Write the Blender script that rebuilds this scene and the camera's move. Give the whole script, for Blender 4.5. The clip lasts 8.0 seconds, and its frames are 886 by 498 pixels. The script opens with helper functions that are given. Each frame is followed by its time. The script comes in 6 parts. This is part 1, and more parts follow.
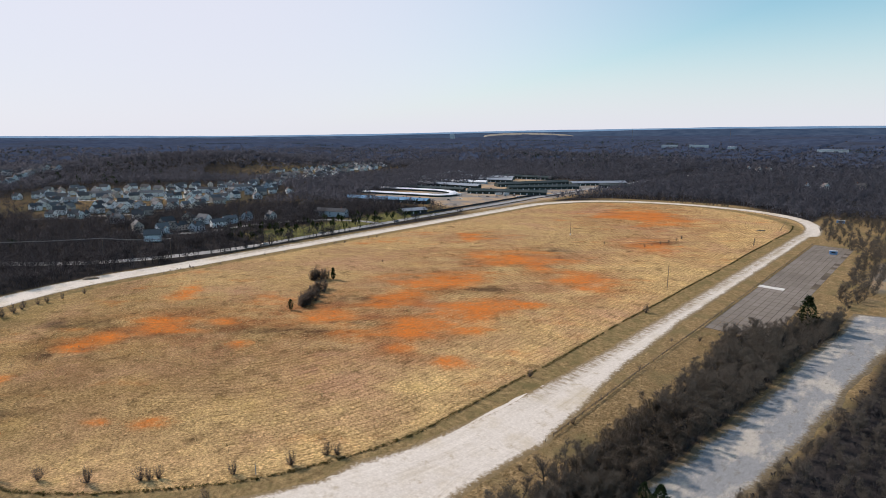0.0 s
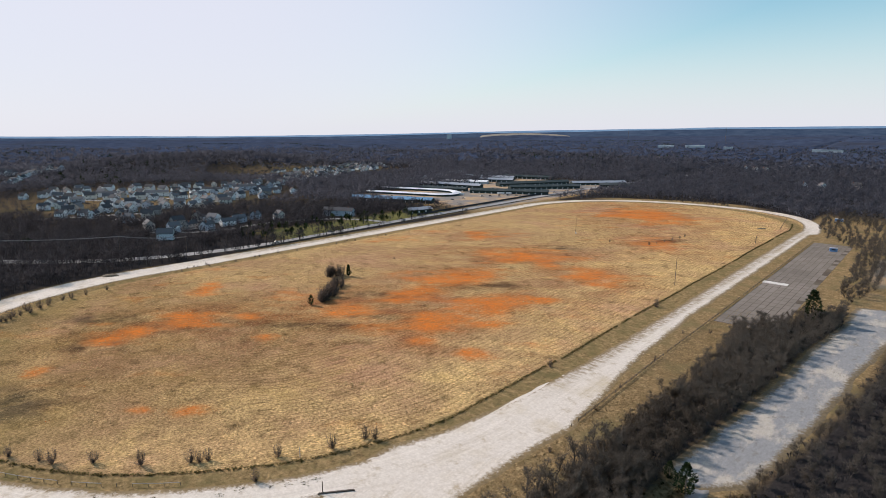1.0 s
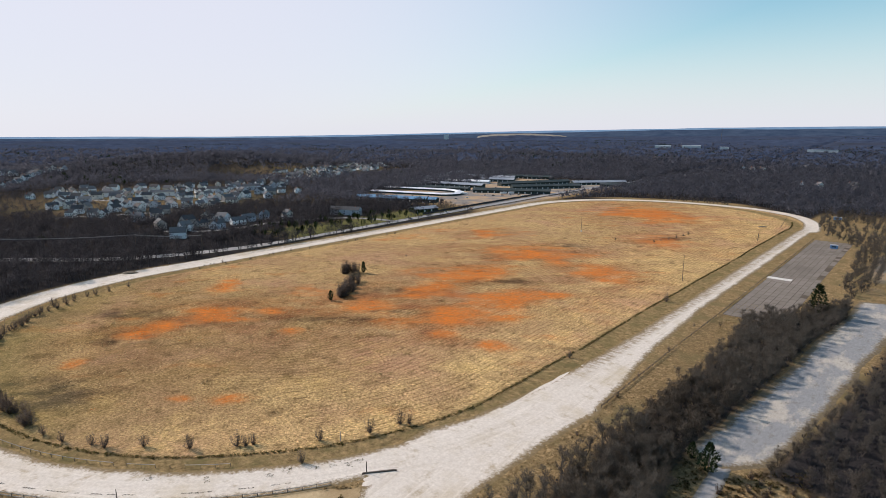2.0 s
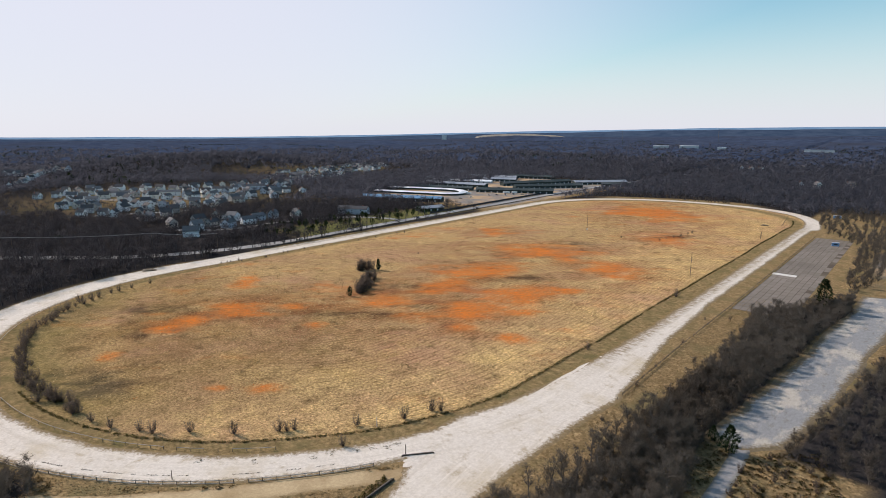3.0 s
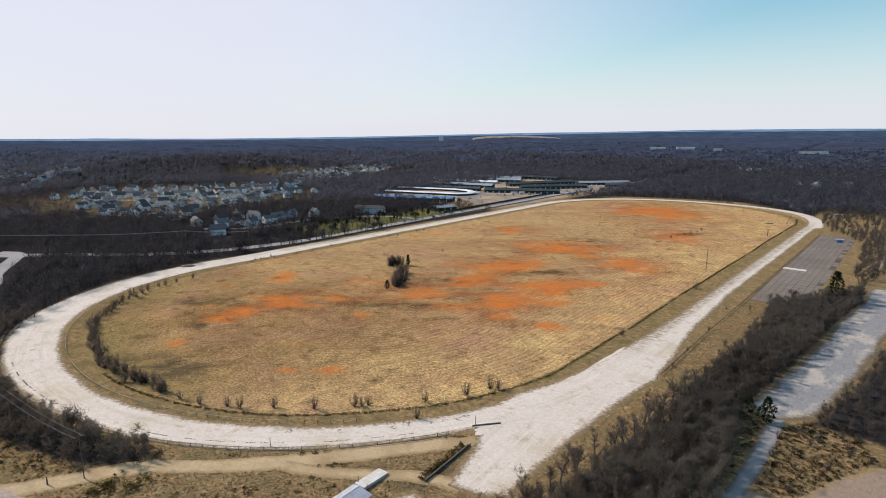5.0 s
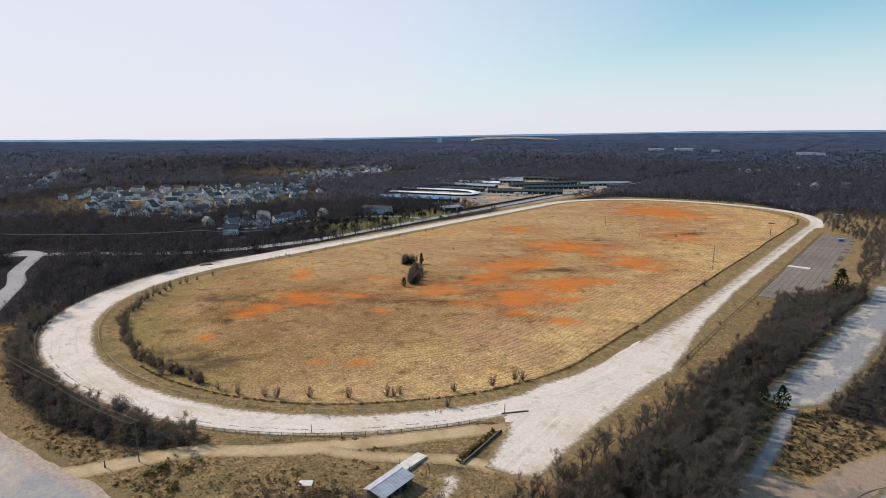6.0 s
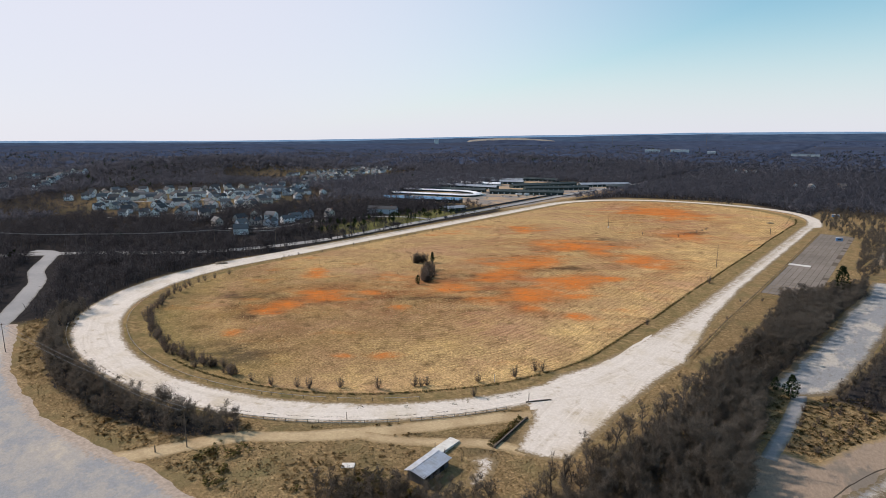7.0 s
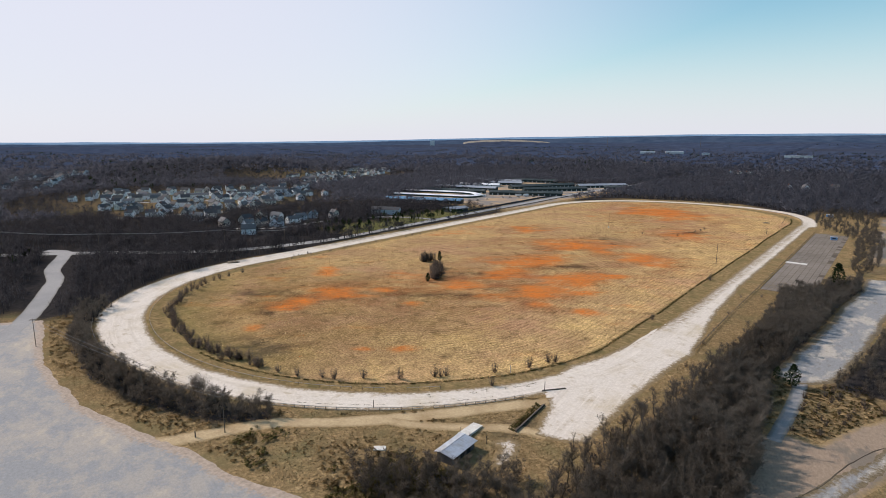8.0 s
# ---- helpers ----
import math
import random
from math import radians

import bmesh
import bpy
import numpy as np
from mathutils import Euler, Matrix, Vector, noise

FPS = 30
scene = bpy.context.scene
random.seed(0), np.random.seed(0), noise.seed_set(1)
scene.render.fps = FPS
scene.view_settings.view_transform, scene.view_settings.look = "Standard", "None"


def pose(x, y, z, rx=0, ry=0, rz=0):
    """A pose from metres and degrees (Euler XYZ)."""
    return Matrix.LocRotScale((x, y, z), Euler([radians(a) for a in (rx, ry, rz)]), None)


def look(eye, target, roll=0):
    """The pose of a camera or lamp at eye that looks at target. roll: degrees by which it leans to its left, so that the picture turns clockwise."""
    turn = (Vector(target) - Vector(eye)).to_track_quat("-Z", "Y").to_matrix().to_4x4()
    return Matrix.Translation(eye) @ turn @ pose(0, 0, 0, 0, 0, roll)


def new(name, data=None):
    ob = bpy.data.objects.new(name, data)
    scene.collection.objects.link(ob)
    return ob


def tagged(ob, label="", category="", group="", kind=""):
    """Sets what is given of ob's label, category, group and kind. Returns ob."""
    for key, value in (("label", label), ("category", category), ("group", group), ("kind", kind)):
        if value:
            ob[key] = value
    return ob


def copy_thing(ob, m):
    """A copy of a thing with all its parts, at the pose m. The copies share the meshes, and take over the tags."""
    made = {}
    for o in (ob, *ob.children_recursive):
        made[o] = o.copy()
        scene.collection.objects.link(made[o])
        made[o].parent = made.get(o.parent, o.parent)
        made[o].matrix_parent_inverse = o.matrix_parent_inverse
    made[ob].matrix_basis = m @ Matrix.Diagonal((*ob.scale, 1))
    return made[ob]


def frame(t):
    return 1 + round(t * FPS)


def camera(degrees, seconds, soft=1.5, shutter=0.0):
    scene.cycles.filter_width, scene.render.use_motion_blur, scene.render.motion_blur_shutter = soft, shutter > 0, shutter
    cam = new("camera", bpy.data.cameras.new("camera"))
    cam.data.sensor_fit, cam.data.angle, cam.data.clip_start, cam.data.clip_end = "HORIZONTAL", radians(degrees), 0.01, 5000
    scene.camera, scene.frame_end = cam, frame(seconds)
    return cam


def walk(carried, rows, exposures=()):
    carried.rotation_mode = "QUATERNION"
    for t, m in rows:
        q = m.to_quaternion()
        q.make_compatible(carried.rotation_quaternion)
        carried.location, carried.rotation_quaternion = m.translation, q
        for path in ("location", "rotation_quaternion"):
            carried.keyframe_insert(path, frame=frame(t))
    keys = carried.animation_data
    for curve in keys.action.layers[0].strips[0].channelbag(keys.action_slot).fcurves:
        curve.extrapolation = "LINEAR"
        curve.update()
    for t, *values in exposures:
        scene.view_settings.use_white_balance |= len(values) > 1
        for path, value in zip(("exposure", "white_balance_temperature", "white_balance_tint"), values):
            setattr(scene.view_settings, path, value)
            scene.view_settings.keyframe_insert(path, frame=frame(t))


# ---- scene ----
cam = camera(75.4, 8.0, soft=0.6)
METRES, EYE, TILT, LEAN, TURN = 111.24, 90.0, 0.0, 0.0, 41.7
ROWS = [
    (0.0, 0.0, 0.0, 0.0, 0.05, -11.74, -0.24),
    (0.5, -0.0499, -0.0396, -0.0012, -0.18, -11.72, -0.24),
    (1.0, -0.0978, -0.0775, -0.0021, -0.41, -11.7, -0.24),
    (1.5, -0.1481, -0.1167, -0.0036, -0.64, -11.68, -0.23),
    (3.0, -0.295, -0.229, -0.0073, -1.19, -11.62, -0.22),
    (3.5, -0.3464, -0.2669, -0.0085, -1.35, -11.6, -0.21),
    (4.0, -0.3956, -0.3032, -0.0095, -1.49, -11.56, -0.23),
    (4.5, -0.4479, -0.3419, -0.01, -1.64, -11.51, -0.24),
    (6.0, -0.5982, -0.4547, -0.0098, -2.07, -11.35, -0.27),
    (6.5, -0.6499, -0.4947, -0.0097, -2.28, -11.29, -0.29),
    (7.0, -0.6976, -0.5335, -0.0097, -2.54, -11.21, -0.31),
    (7.5, -0.744, -0.5768, -0.0098, -2.81, -11.13, -0.32),
    (8.0, -0.7824, -0.6204, -0.0093, -3.07, -11.05, -0.32),
]
walk(cam, [(t, pose(0, 0, EYE, TILT, LEAN, TURN) @ pose(METRES * x, METRES * y, METRES * z, 90 + pitch, roll, yaw)) for t, x, y, z, yaw, pitch, roll in ROWS], [(0.0, 0.12, 6500, 19), (8.0, 0.12, 6500, 19)])

# ---- light ----
SUN_EL, SUN_AZ = 34.0, 259.0          # degrees; azimuth clockwise from +y
world = bpy.data.worlds.new("sky")
scene.world = world
world.use_nodes = True
wn = world.node_tree
sky = wn.nodes.new("ShaderNodeTexSky")
sky.sky_type = "NISHITA"
sky.sun_disc = False
sky.sun_elevation, sky.sun_rotation = radians(SUN_EL), radians(SUN_AZ)
sky.altitude = 200
sky.air_density, sky.dust_density, sky.ozone_density = 1.3, 0.3, 1.1
bg = wn.nodes["Background"]
bg.inputs["Strength"].default_value = 0.125
# thin haze that pales the sky towards the horizon, all the way round
geo = wn.nodes.new("ShaderNodeTexCoord")
sep = wn.nodes.new("ShaderNodeSeparateXYZ")
wn.links.new(geo.outputs["Generated"], sep.inputs[0])
hz = wn.nodes.new("ShaderNodeMapRange")
hz.interpolation_type = "SMOOTHSTEP"
hz.inputs["From Min"].default_value, hz.inputs["From Max"].default_value = -0.01, 0.21
hz.inputs["To Min"].default_value, hz.inputs["To Max"].default_value = 0.9, 0.08
wn.links.new(sep.outputs["Z"], hz.inputs["Value"])
# the haze is brighter and higher towards the sun
dot = wn.nodes.new("ShaderNodeVectorMath")
dot.operation = "DOT_PRODUCT"
wn.links.new(geo.outputs["Generated"], dot.inputs[0])
dot.inputs[1].default_value = (math.sin(radians(SUN_AZ + 15)), math.cos(radians(SUN_AZ + 15)), 0)
gl = wn.nodes.new("ShaderNodeMapRange")
gl.interpolation_type = "SMOOTHSTEP"
gl.inputs["From Min"].default_value, gl.inputs["From Max"].default_value = 0.10, 0.95
gl.inputs["To Min"].default_value, gl.inputs["To Max"].default_value = 0.0, 0.93
wn.links.new(dot.outputs["Value"], gl.inputs["Value"])
mx = wn.nodes.new("ShaderNodeMath")
mx.operation = "MAXIMUM"
wn.links.new(hz.outputs["Result"], mx.inputs[0])
wn.links.new(gl.outputs["Result"], mx.inputs[1])
wm = wn.nodes.new("ShaderNodeMix")
wm.data_type = "RGBA"
wn.links.new(mx.outputs[0], wm.inputs[0])
clear = wn.nodes.new("ShaderNodeMix")
clear.data_type, clear.blend_type = "RGBA", "MULTIPLY"
clear.inputs[0].default_value = 1.0
clear.inputs[7].default_value = (0.60, 0.96, 0.98, 1)
wn.links.new(sky.outputs["Color"], clear.inputs[6])
wn.links.new(clear.outputs[2], wm.inputs[6])
wm.inputs[7].default_value = (5.55, 5.8, 6.3, 1)
wn.links.new(wm.outputs[2], bg.inputs["Color"])
sun = new("sun", bpy.data.lights.new("sun", "SUN"))
sun.data.energy, sun.data.angle, sun.data.color = 4.2, radians(0.53), (1.0, 0.92, 0.80)
_d = Vector((math.sin(radians(SUN_AZ)) * math.cos(radians(SUN_EL)), math.cos(radians(SUN_AZ)) * math.cos(radians(SUN_EL)), math.sin(radians(SUN_EL))))
sun.matrix_world = look(_d * 300, (0, 0, 0))

# ---- small tools ----
rng = np.random.default_rng(7)


def mesh_np(name, verts, faces, mats, index=None, smooth=False):
    """A mesh from arrays; faces all of one corner count."""
    verts, faces = np.asarray(verts, dtype=np.float32), np.asarray(faces, dtype=np.int32)
    me = bpy.data.meshes.new(name)
    n, k = faces.shape
    me.vertices.add(len(verts))
    me.vertices.foreach_set("co", verts.ravel())
    me.loops.add(n * k)
    me.loops.foreach_set("vertex_index", faces.ravel())
    me.polygons.add(n)
    me.polygons.foreach_set("loop_start", np.arange(0, n * k, k, dtype=np.int32))
    me.polygons.foreach_set("loop_total", np.full(n, k, dtype=np.int32))
    for m in mats if isinstance(mats, (list, tuple)) else [mats]:
        me.materials.append(m)
    if index is not None:
        me.polygons.foreach_set("material_index", np.asarray(index, dtype=np.int32))
    me.polygons.foreach_set("use_smooth", np.full(n, smooth))
    me.update(calc_edges=True)
    me.validate()
    return me


def soft_normals(me, normals):
    """Foliage is shaded by the form of its crown, not blade by blade."""
    n = np.asarray(normals, dtype=np.float32)
    n = n / (np.linalg.norm(n, axis=1)[:, None] + 1e-9)
    me.attributes.new("custom_normal", "FLOAT_VECTOR", "POINT").data.foreach_set("vector", n.ravel())
    me.polygons.foreach_set("use_smooth", np.ones(len(me.polygons), dtype=bool))
    return me


def part(name, me, parent=None, label="", m=None):
    ob = new(name, me)
    ob.parent = parent
    if m is not None:
        ob.matrix_basis = m
    if label:
        ob["label"] = label
    return ob


def from_bm(name, bm, material):
    me = bpy.data.meshes.new(name)
    bm.to_mesh(me)
    bm.free()
    me.materials.append(material)
    return me


def box_bm(bm, x0, x1, y0, y1, z0, z1, bevel=0.0):
    r = bmesh.ops.create_cube(bm, size=1.0, matrix=Matrix.Translation(((x0 + x1) / 2, (y0 + y1) / 2, (z0 + z1) / 2)) @ Matrix.Diagonal((x1 - x0, y1 - y0, z1 - z0, 1)))
    if bevel:
        edges = list({e for v in r["verts"] for e in v.link_edges})
        bmesh.ops.bevel(bm, geom=edges, offset=bevel, segments=1, affect="EDGES")


def box_mesh(name, x0, x1, y0, y1, z0, z1, material, bevel=0.0):
    bm = bmesh.new()
    box_bm(bm, x0, x1, y0, y1, z0, z1, bevel)
    return from_bm(name, bm, material)


def prism_mesh(name, outline, axis0, axis1, material):
    """An outline in (x, z) drawn out along y from axis0 to axis1."""
    n = len(outline)
    bm = bmesh.new()
    a = [bm.verts.new((x, axis0, z)) for x, z in outline]
    b = [bm.verts.new((x, axis1, z)) for x, z in outline]
    for i in range(n):
        bm.faces.new((a[i], a[(i + 1) % n], b[(i + 1) % n], b[i]))
    bm.faces.new(a[::-1])
    bm.faces.new(b)
    bmesh.ops.recalc_face_normals(bm, faces=bm.faces)
    return from_bm(name, bm, material)


def fbm(x, y, scale, octaves=3, seed=0):
    """Smooth value noise on arrays, about -1 to 1."""
    out, amp, tot = np.zeros(np.shape(x)), 1.0, 0.0
    for o in range(octaves):
        u, v = np.asarray(x) / scale + 17.3 * seed + 5.1 * o, np.asarray(y) / scale - 9.7 * seed + 3.3 * o
        iu, iv = np.floor(u), np.floor(v)
        fu, fv = u - iu, v - iv
        fu, fv = fu * fu * (3 - 2 * fu), fv * fv * (3 - 2 * fv)

        def h(a, b):
            q = np.sin(a * 127.1 + b * 311.7 + seed * 74.7) * 43758.5453
            return (q - np.floor(q)) * 2 - 1
        out = out + amp * ((h(iu, iv) * (1 - fu) + h(iu + 1, iv) * fu) * (1 - fv) + (h(iu, iv + 1) * (1 - fu) + h(iu + 1, iv + 1) * fu) * fv)
        tot += amp
        amp, scale = amp * 0.5, scale * 0.5
    return out / tot


def step(a, b, v):
    q = np.clip((np.asarray(v, dtype=float) - a) / (b - a), 0, 1)
    return q * q * (3 - 2 * q)


# ---- materials ----
def nodes_of(name, rough=0.9, metal=0.0, gloss=0.25):
    m = bpy.data.materials.new(name)
    m.use_nodes = True
    nt = m.node_tree
    bsdf = nt.nodes["Principled BSDF"]
    bsdf.inputs["Roughness"].default_value = rough
    bsdf.inputs["Metallic"].default_value = metal
    bsdf.inputs["Specular IOR Level"].default_value = gloss
    return m, nt, bsdf


def noise_fac(nt, scale, detail=4.0, low=0.35, high=0.65, stretch=None, turn=0.0, rough=0.6):
    pos = nt.nodes.new("ShaderNodeNewGeometry").outputs["Position"]
    mp = nt.nodes.new("ShaderNodeMapping")
    mp.inputs["Rotation"].default_value = (0, 0, radians(turn))
    nt.links.new(pos, mp.inputs["Vector"])
    src = mp.outputs["Vector"]
    if stretch:
        m2 = nt.nodes.new("ShaderNodeMapping")
        m2.inputs["Scale"].default_value = stretch
        nt.links.new(src, m2.inputs["Vector"])
        src = m2.outputs["Vector"]
    nz = nt.nodes.new("ShaderNodeTexNoise")
    nz.inputs["Scale"].default_value = scale
    nz.inputs["Detail"].default_value = detail
    nz.inputs["Roughness"].default_value = rough
    nt.links.new(src, nz.inputs["Vector"])
    mr = nt.nodes.new("ShaderNodeMapRange")
    mr.inputs["From Min"].default_value, mr.inputs["From Max"].default_value = low, high
    nt.links.new(nz.outputs["Fac"], mr.inputs["Value"])
    return mr.outputs["Result"]


def mix(nt, fac, a, b, mode="MIX"):
    n = nt.nodes.new("ShaderNodeMix")
    n.data_type, n.blend_type = "RGBA", mode
    for key, v in ((0, fac), (6, a), (7, b)):
        if isinstance(v, (int, float)):
            n.inputs[key].default_value = v
        elif isinstance(v, tuple):
            n.inputs[key].default_value = (*v, 1)
        else:
            nt.links.new(v, n.inputs[key])
    return n.outputs[2]


def times(nt, a, b, op="MULTIPLY"):
    n = nt.nodes.new("ShaderNodeMath")
    n.operation = op
    n.use_clamp = True
    for i, v in enumerate((a, b)):
        if isinstance(v, (int, float)):
            n.inputs[i].default_value = v
        else:
            nt.links.new(v, n.inputs[i])
    return n.outputs[0]


def bump(nt, bsdf, height, strength=0.5, distance=0.1):
    b = nt.nodes.new("ShaderNodeBump")
    b.inputs["Strength"].default_value, b.inputs["Distance"].default_value = strength, distance
    nt.links.new(height, b.inputs["Height"])
    nt.links.new(b.outputs["Normal"], bsdf.inputs["Normal"])


def attribute(nt, name):
    n = nt.nodes.new("ShaderNodeAttribute")
    n.attribute_name = name
    return n.outputs["Fac"]


def surface(name, c1, c2, c3=None, scale=1.0, big=0.05, rough=0.9, metal=0.0, relief=0.4, stretch=None, turn=0.0, depth=0.1):
    """A worn surface: fine grain between c1 and c2, large stains towards c3."""
    m, nt, bsdf = nodes_of(name, rough, metal)
    fine = noise_fac(nt, scale, 5, 0.3, 0.7, stretch, turn)
    col = mix(nt, fine, c1, c2)
    if c3:
        col = mix(nt, noise_fac(nt, big, 5, 0.45, 0.7), col, c3)
    nt.links.new(col, bsdf.inputs["Base Color"])
    bump(nt, bsdf, fine, relief, depth)
    return m


def by_piece(name, c1, c2, rough=0.9, random_of="ISLAND", metal=0.0, thin=0.0):
    """A colour that differs from piece to piece."""
    m, nt, bsdf = nodes_of(name, rough, metal, 0.0)
    if random_of == "ISLAND":
        src = nt.nodes.new("ShaderNodeNewGeometry").outputs["Random Per Island"]
    else:
        src = nt.nodes.new("ShaderNodeObjectInfo").outputs["Random"]
    col = mix(nt, src, c1, c2)
    col = mix(nt, noise_fac(nt, 0.02, 4, 0.3, 0.7), col, mix(nt, 0.6, col, (0.6, 0.6, 0.6), "MULTIPLY"))
    nt.links.new(col, bsdf.inputs["Base Color"])
    if thin:
        # thin stalks pass some light
        tr = nt.nodes.new("ShaderNodeBsdfTranslucent")
        nt.links.new(col, tr.inputs["Color"])
        ms = nt.nodes.new("ShaderNodeMixShader")
        ms.inputs[0].default_value = thin
        nt.links.new(bsdf.outputs[0], ms.inputs[1])
        nt.links.new(tr.outputs[0], ms.inputs[2])
        nt.links.new(ms.outputs[0], nt.nodes["Material Output"].inputs["Surface"])
    return m


def edged(name, c1, c2, c3, outside, scale=1.0, big=0.05, wander=2.4, stains=(0.45, 0.7), rough=0.92, relief=0.35, stretch=None, turn=0.0, c4=None, streak=None, c4_at=(0.55, 0.68)):
    """Made ground that wears away raggedly into the land at its sides (attribute edge: metres from the side)."""
    m, nt, bsdf = nodes_of(name, rough)
    fine = noise_fac(nt, scale, 6, 0.3, 0.7, stretch, turn, 0.65)
    col = mix(nt, fine, c1, c2)
    col = mix(nt, noise_fac(nt, big, 6, *stains, stretch, turn, 0.65), col, c3)
    if c4:
        col = mix(nt, noise_fac(nt, big * 3.1, 7, *c4_at, stretch, turn, 0.7), col, c4)
    if streak:
        # wheel and harrow marks along the way
        cx = nt.nodes.new("ShaderNodeCombineXYZ")
        nt.links.new(attribute(nt, "across"), cx.inputs[0])
        nt.links.new(attribute(nt, "along"), cx.inputs[1])
        for freq, lo, hi, c in ((0.35, 0.55, 0.75, streak), (1.1, 0.52, 0.80, tuple(0.85 * v for v in c2)), (0.5, 0.54, 0.70, tuple(1.08 * v for v in c1))):
            nz = nt.nodes.new("ShaderNodeTexNoise")
            nz.inputs["Scale"].default_value, nz.inputs["Detail"].default_value, nz.inputs["Roughness"].default_value = freq, 5, 0.65
            nt.links.new(cx.outputs[0], nz.inputs["Vector"])
            mr = nt.nodes.new("ShaderNodeMapRange")
            mr.inputs["From Min"].default_value, mr.inputs["From Max"].default_value, mr.inputs["To Max"].default_value = lo, hi, 0.6
            nt.links.new(nz.outputs["Fac"], mr.inputs["Value"])
            col = mix(nt, mr.outputs["Result"], col, c)
    if streak:
        # scuffed earth showing through along the inner side of the straight
        col = mix(nt, times(nt, attribute(nt, "scuff"), noise_fac(nt, 0.35, 7, 0.40, 0.58, (0.5, 1.6, 1), 0, 0.75)), col, (0.27, 0.205, 0.13))
    a = nt.nodes.new("ShaderNodeMath")
    a.operation = "MULTIPLY_ADD"
    nt.links.new(noise_fac(nt, 0.7, 8, 0.2, 0.8, None, 0, 0.75), a.inputs[0])
    a.inputs[1].default_value = -wander
    nt.links.new(attribute(nt, "edge"), a.inputs[2])
    mr = nt.nodes.new("ShaderNodeMapRange")
    mr.inputs["From Min"].default_value, mr.inputs["From Max"].default_value = -1.0, 0.8
    nt.links.new(a.outputs[0], mr.inputs["Value"])
    col = mix(nt, 1.0, col, mix(nt, noise_fac(nt, 1.3, 7, 0.34, 0.66, stretch, turn, 0.75), (0.88, 0.87, 0.85), (1.09, 1.09, 1.08)), "MULTIPLY")
    land = mix(nt, noise_fac(nt, 0.8, 6, 0.3, 0.7), outside, tuple(0.55 * v for v in outside))
    nt.links.new(mix(nt, mr.outputs["Result"], land, col), bsdf.inputs["Base Color"])
    bump(nt, bsdf, fine, relief, 0.08)
    return m


LAND, VERGE = (0.35, 0.24, 0.115), (0.27, 0.19, 0.093)
M_TRACK = edged("pale_limestone_dirt", (0.69, 0.625, 0.545), (0.585, 0.515, 0.435), (0.52, 0.435, 0.315), VERGE, 0.7, 0.05, 4.2, (0.5, 0.72), c4=(0.43, 0.35, 0.25), streak=(0.40, 0.325, 0.235))
M_DIRT = edged("tan_dirt", (0.52, 0.40, 0.235), (0.42, 0.305, 0.17), (0.33, 0.23, 0.12), LAND, 1.2, 0.08, 2.2)
M_BROWN = edged("brown_gravel", (0.33, 0.245, 0.175), (0.25, 0.185, 0.13), (0.19, 0.155, 0.12), LAND, 1.1, 0.05, 2.5, (0.48, 0.54), c4=(0.115, 0.10, 0.09), stretch=(1, 0.45, 1), turn=-12)
M_ASPHALT = edged("weathered_asphalt", (0.285, 0.287, 0.288), (0.24, 0.243, 0.246), (0.44, 0.375, 0.30), (0.47, 0.37, 0.285), 1.1, 0.042, 7.0, (0.47, 0.60), c4=(0.345, 0.315, 0.28), c4_at=(0.47, 0.58), stretch=(0.75, 1, 1), turn=20)
M_ROAD = edged("road_asphalt", (0.32, 0.31, 0.30), (0.27, 0.265, 0.26), (0.22, 0.22, 0.22), (0.15, 0.13, 0.08), 0.5, 0.03, 1.0)
M_CONCRETE = edged("old_concrete", (0.285, 0.285, 0.28), (0.225, 0.225, 0.225), (0.44, 0.395, 0.335), (0.20, 0.15, 0.085), 0.9, 0.12, 4.5, (0.48, 0.6), stretch=(1, 0.4, 1), c4=(0.20, 0.185, 0.165))
M_SLAB = by_piece("grey_slab", (0.225, 0.193, 0.16), (0.262, 0.226, 0.19), 0.9, "OBJECT")
M_WHITE = surface("white_concrete", (0.72, 0.70, 0.66), (0.6, 0.58, 0.54), (0.5, 0.47, 0.42), 0.8, 0.2)
M_LEAF = surface("leaf_litter", (0.10, 0.075, 0.05), (0.065, 0.05, 0.035), (0.14, 0.11, 0.07), 0.8, 0.04)
M_BARK = by_piece("grey_bark", (0.085, 0.072, 0.062), (0.15, 0.132, 0.115), 0.95, "OBJECT")
M_TWIG = by_piece("bare_twigs", (0.090, 0.078, 0.063), (0.210, 0.180, 0.147), 0.95, thin=0.5)
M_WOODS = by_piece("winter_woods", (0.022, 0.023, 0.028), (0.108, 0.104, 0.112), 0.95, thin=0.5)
# farther copy of winter_woods, made paler and bluer to paint in haze
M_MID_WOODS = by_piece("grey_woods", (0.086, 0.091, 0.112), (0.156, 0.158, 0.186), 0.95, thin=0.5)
# the haze of distance is painted into this blue-grey base colour
M_HAZED_CANOPY = surface("hazed_canopy", (0.030, 0.043, 0.075), (0.064, 0.083, 0.128), (0.046, 0.052, 0.070), 0.02, 0.0022, 0.95, relief=0.2, depth=2.0)
M_HAZED_CANOPY.node_tree.nodes["Principled BSDF"].inputs["Specular IOR Level"].default_value = 0.0
M_SHRUB = by_piece("shrub_twigs", (0.125, 0.100, 0.082), (0.25, 0.20, 0.165), 0.95, thin=0.5)
M_BRAMBLE = by_piece("brambles", (0.22, 0.155, 0.075), (0.46, 0.33, 0.165), 0.9, thin=0.5)
M_OLIVE = by_piece("olive_scrub", (0.085, 0.085, 0.03), (0.24, 0.20, 0.085), 0.9, thin=0.5)
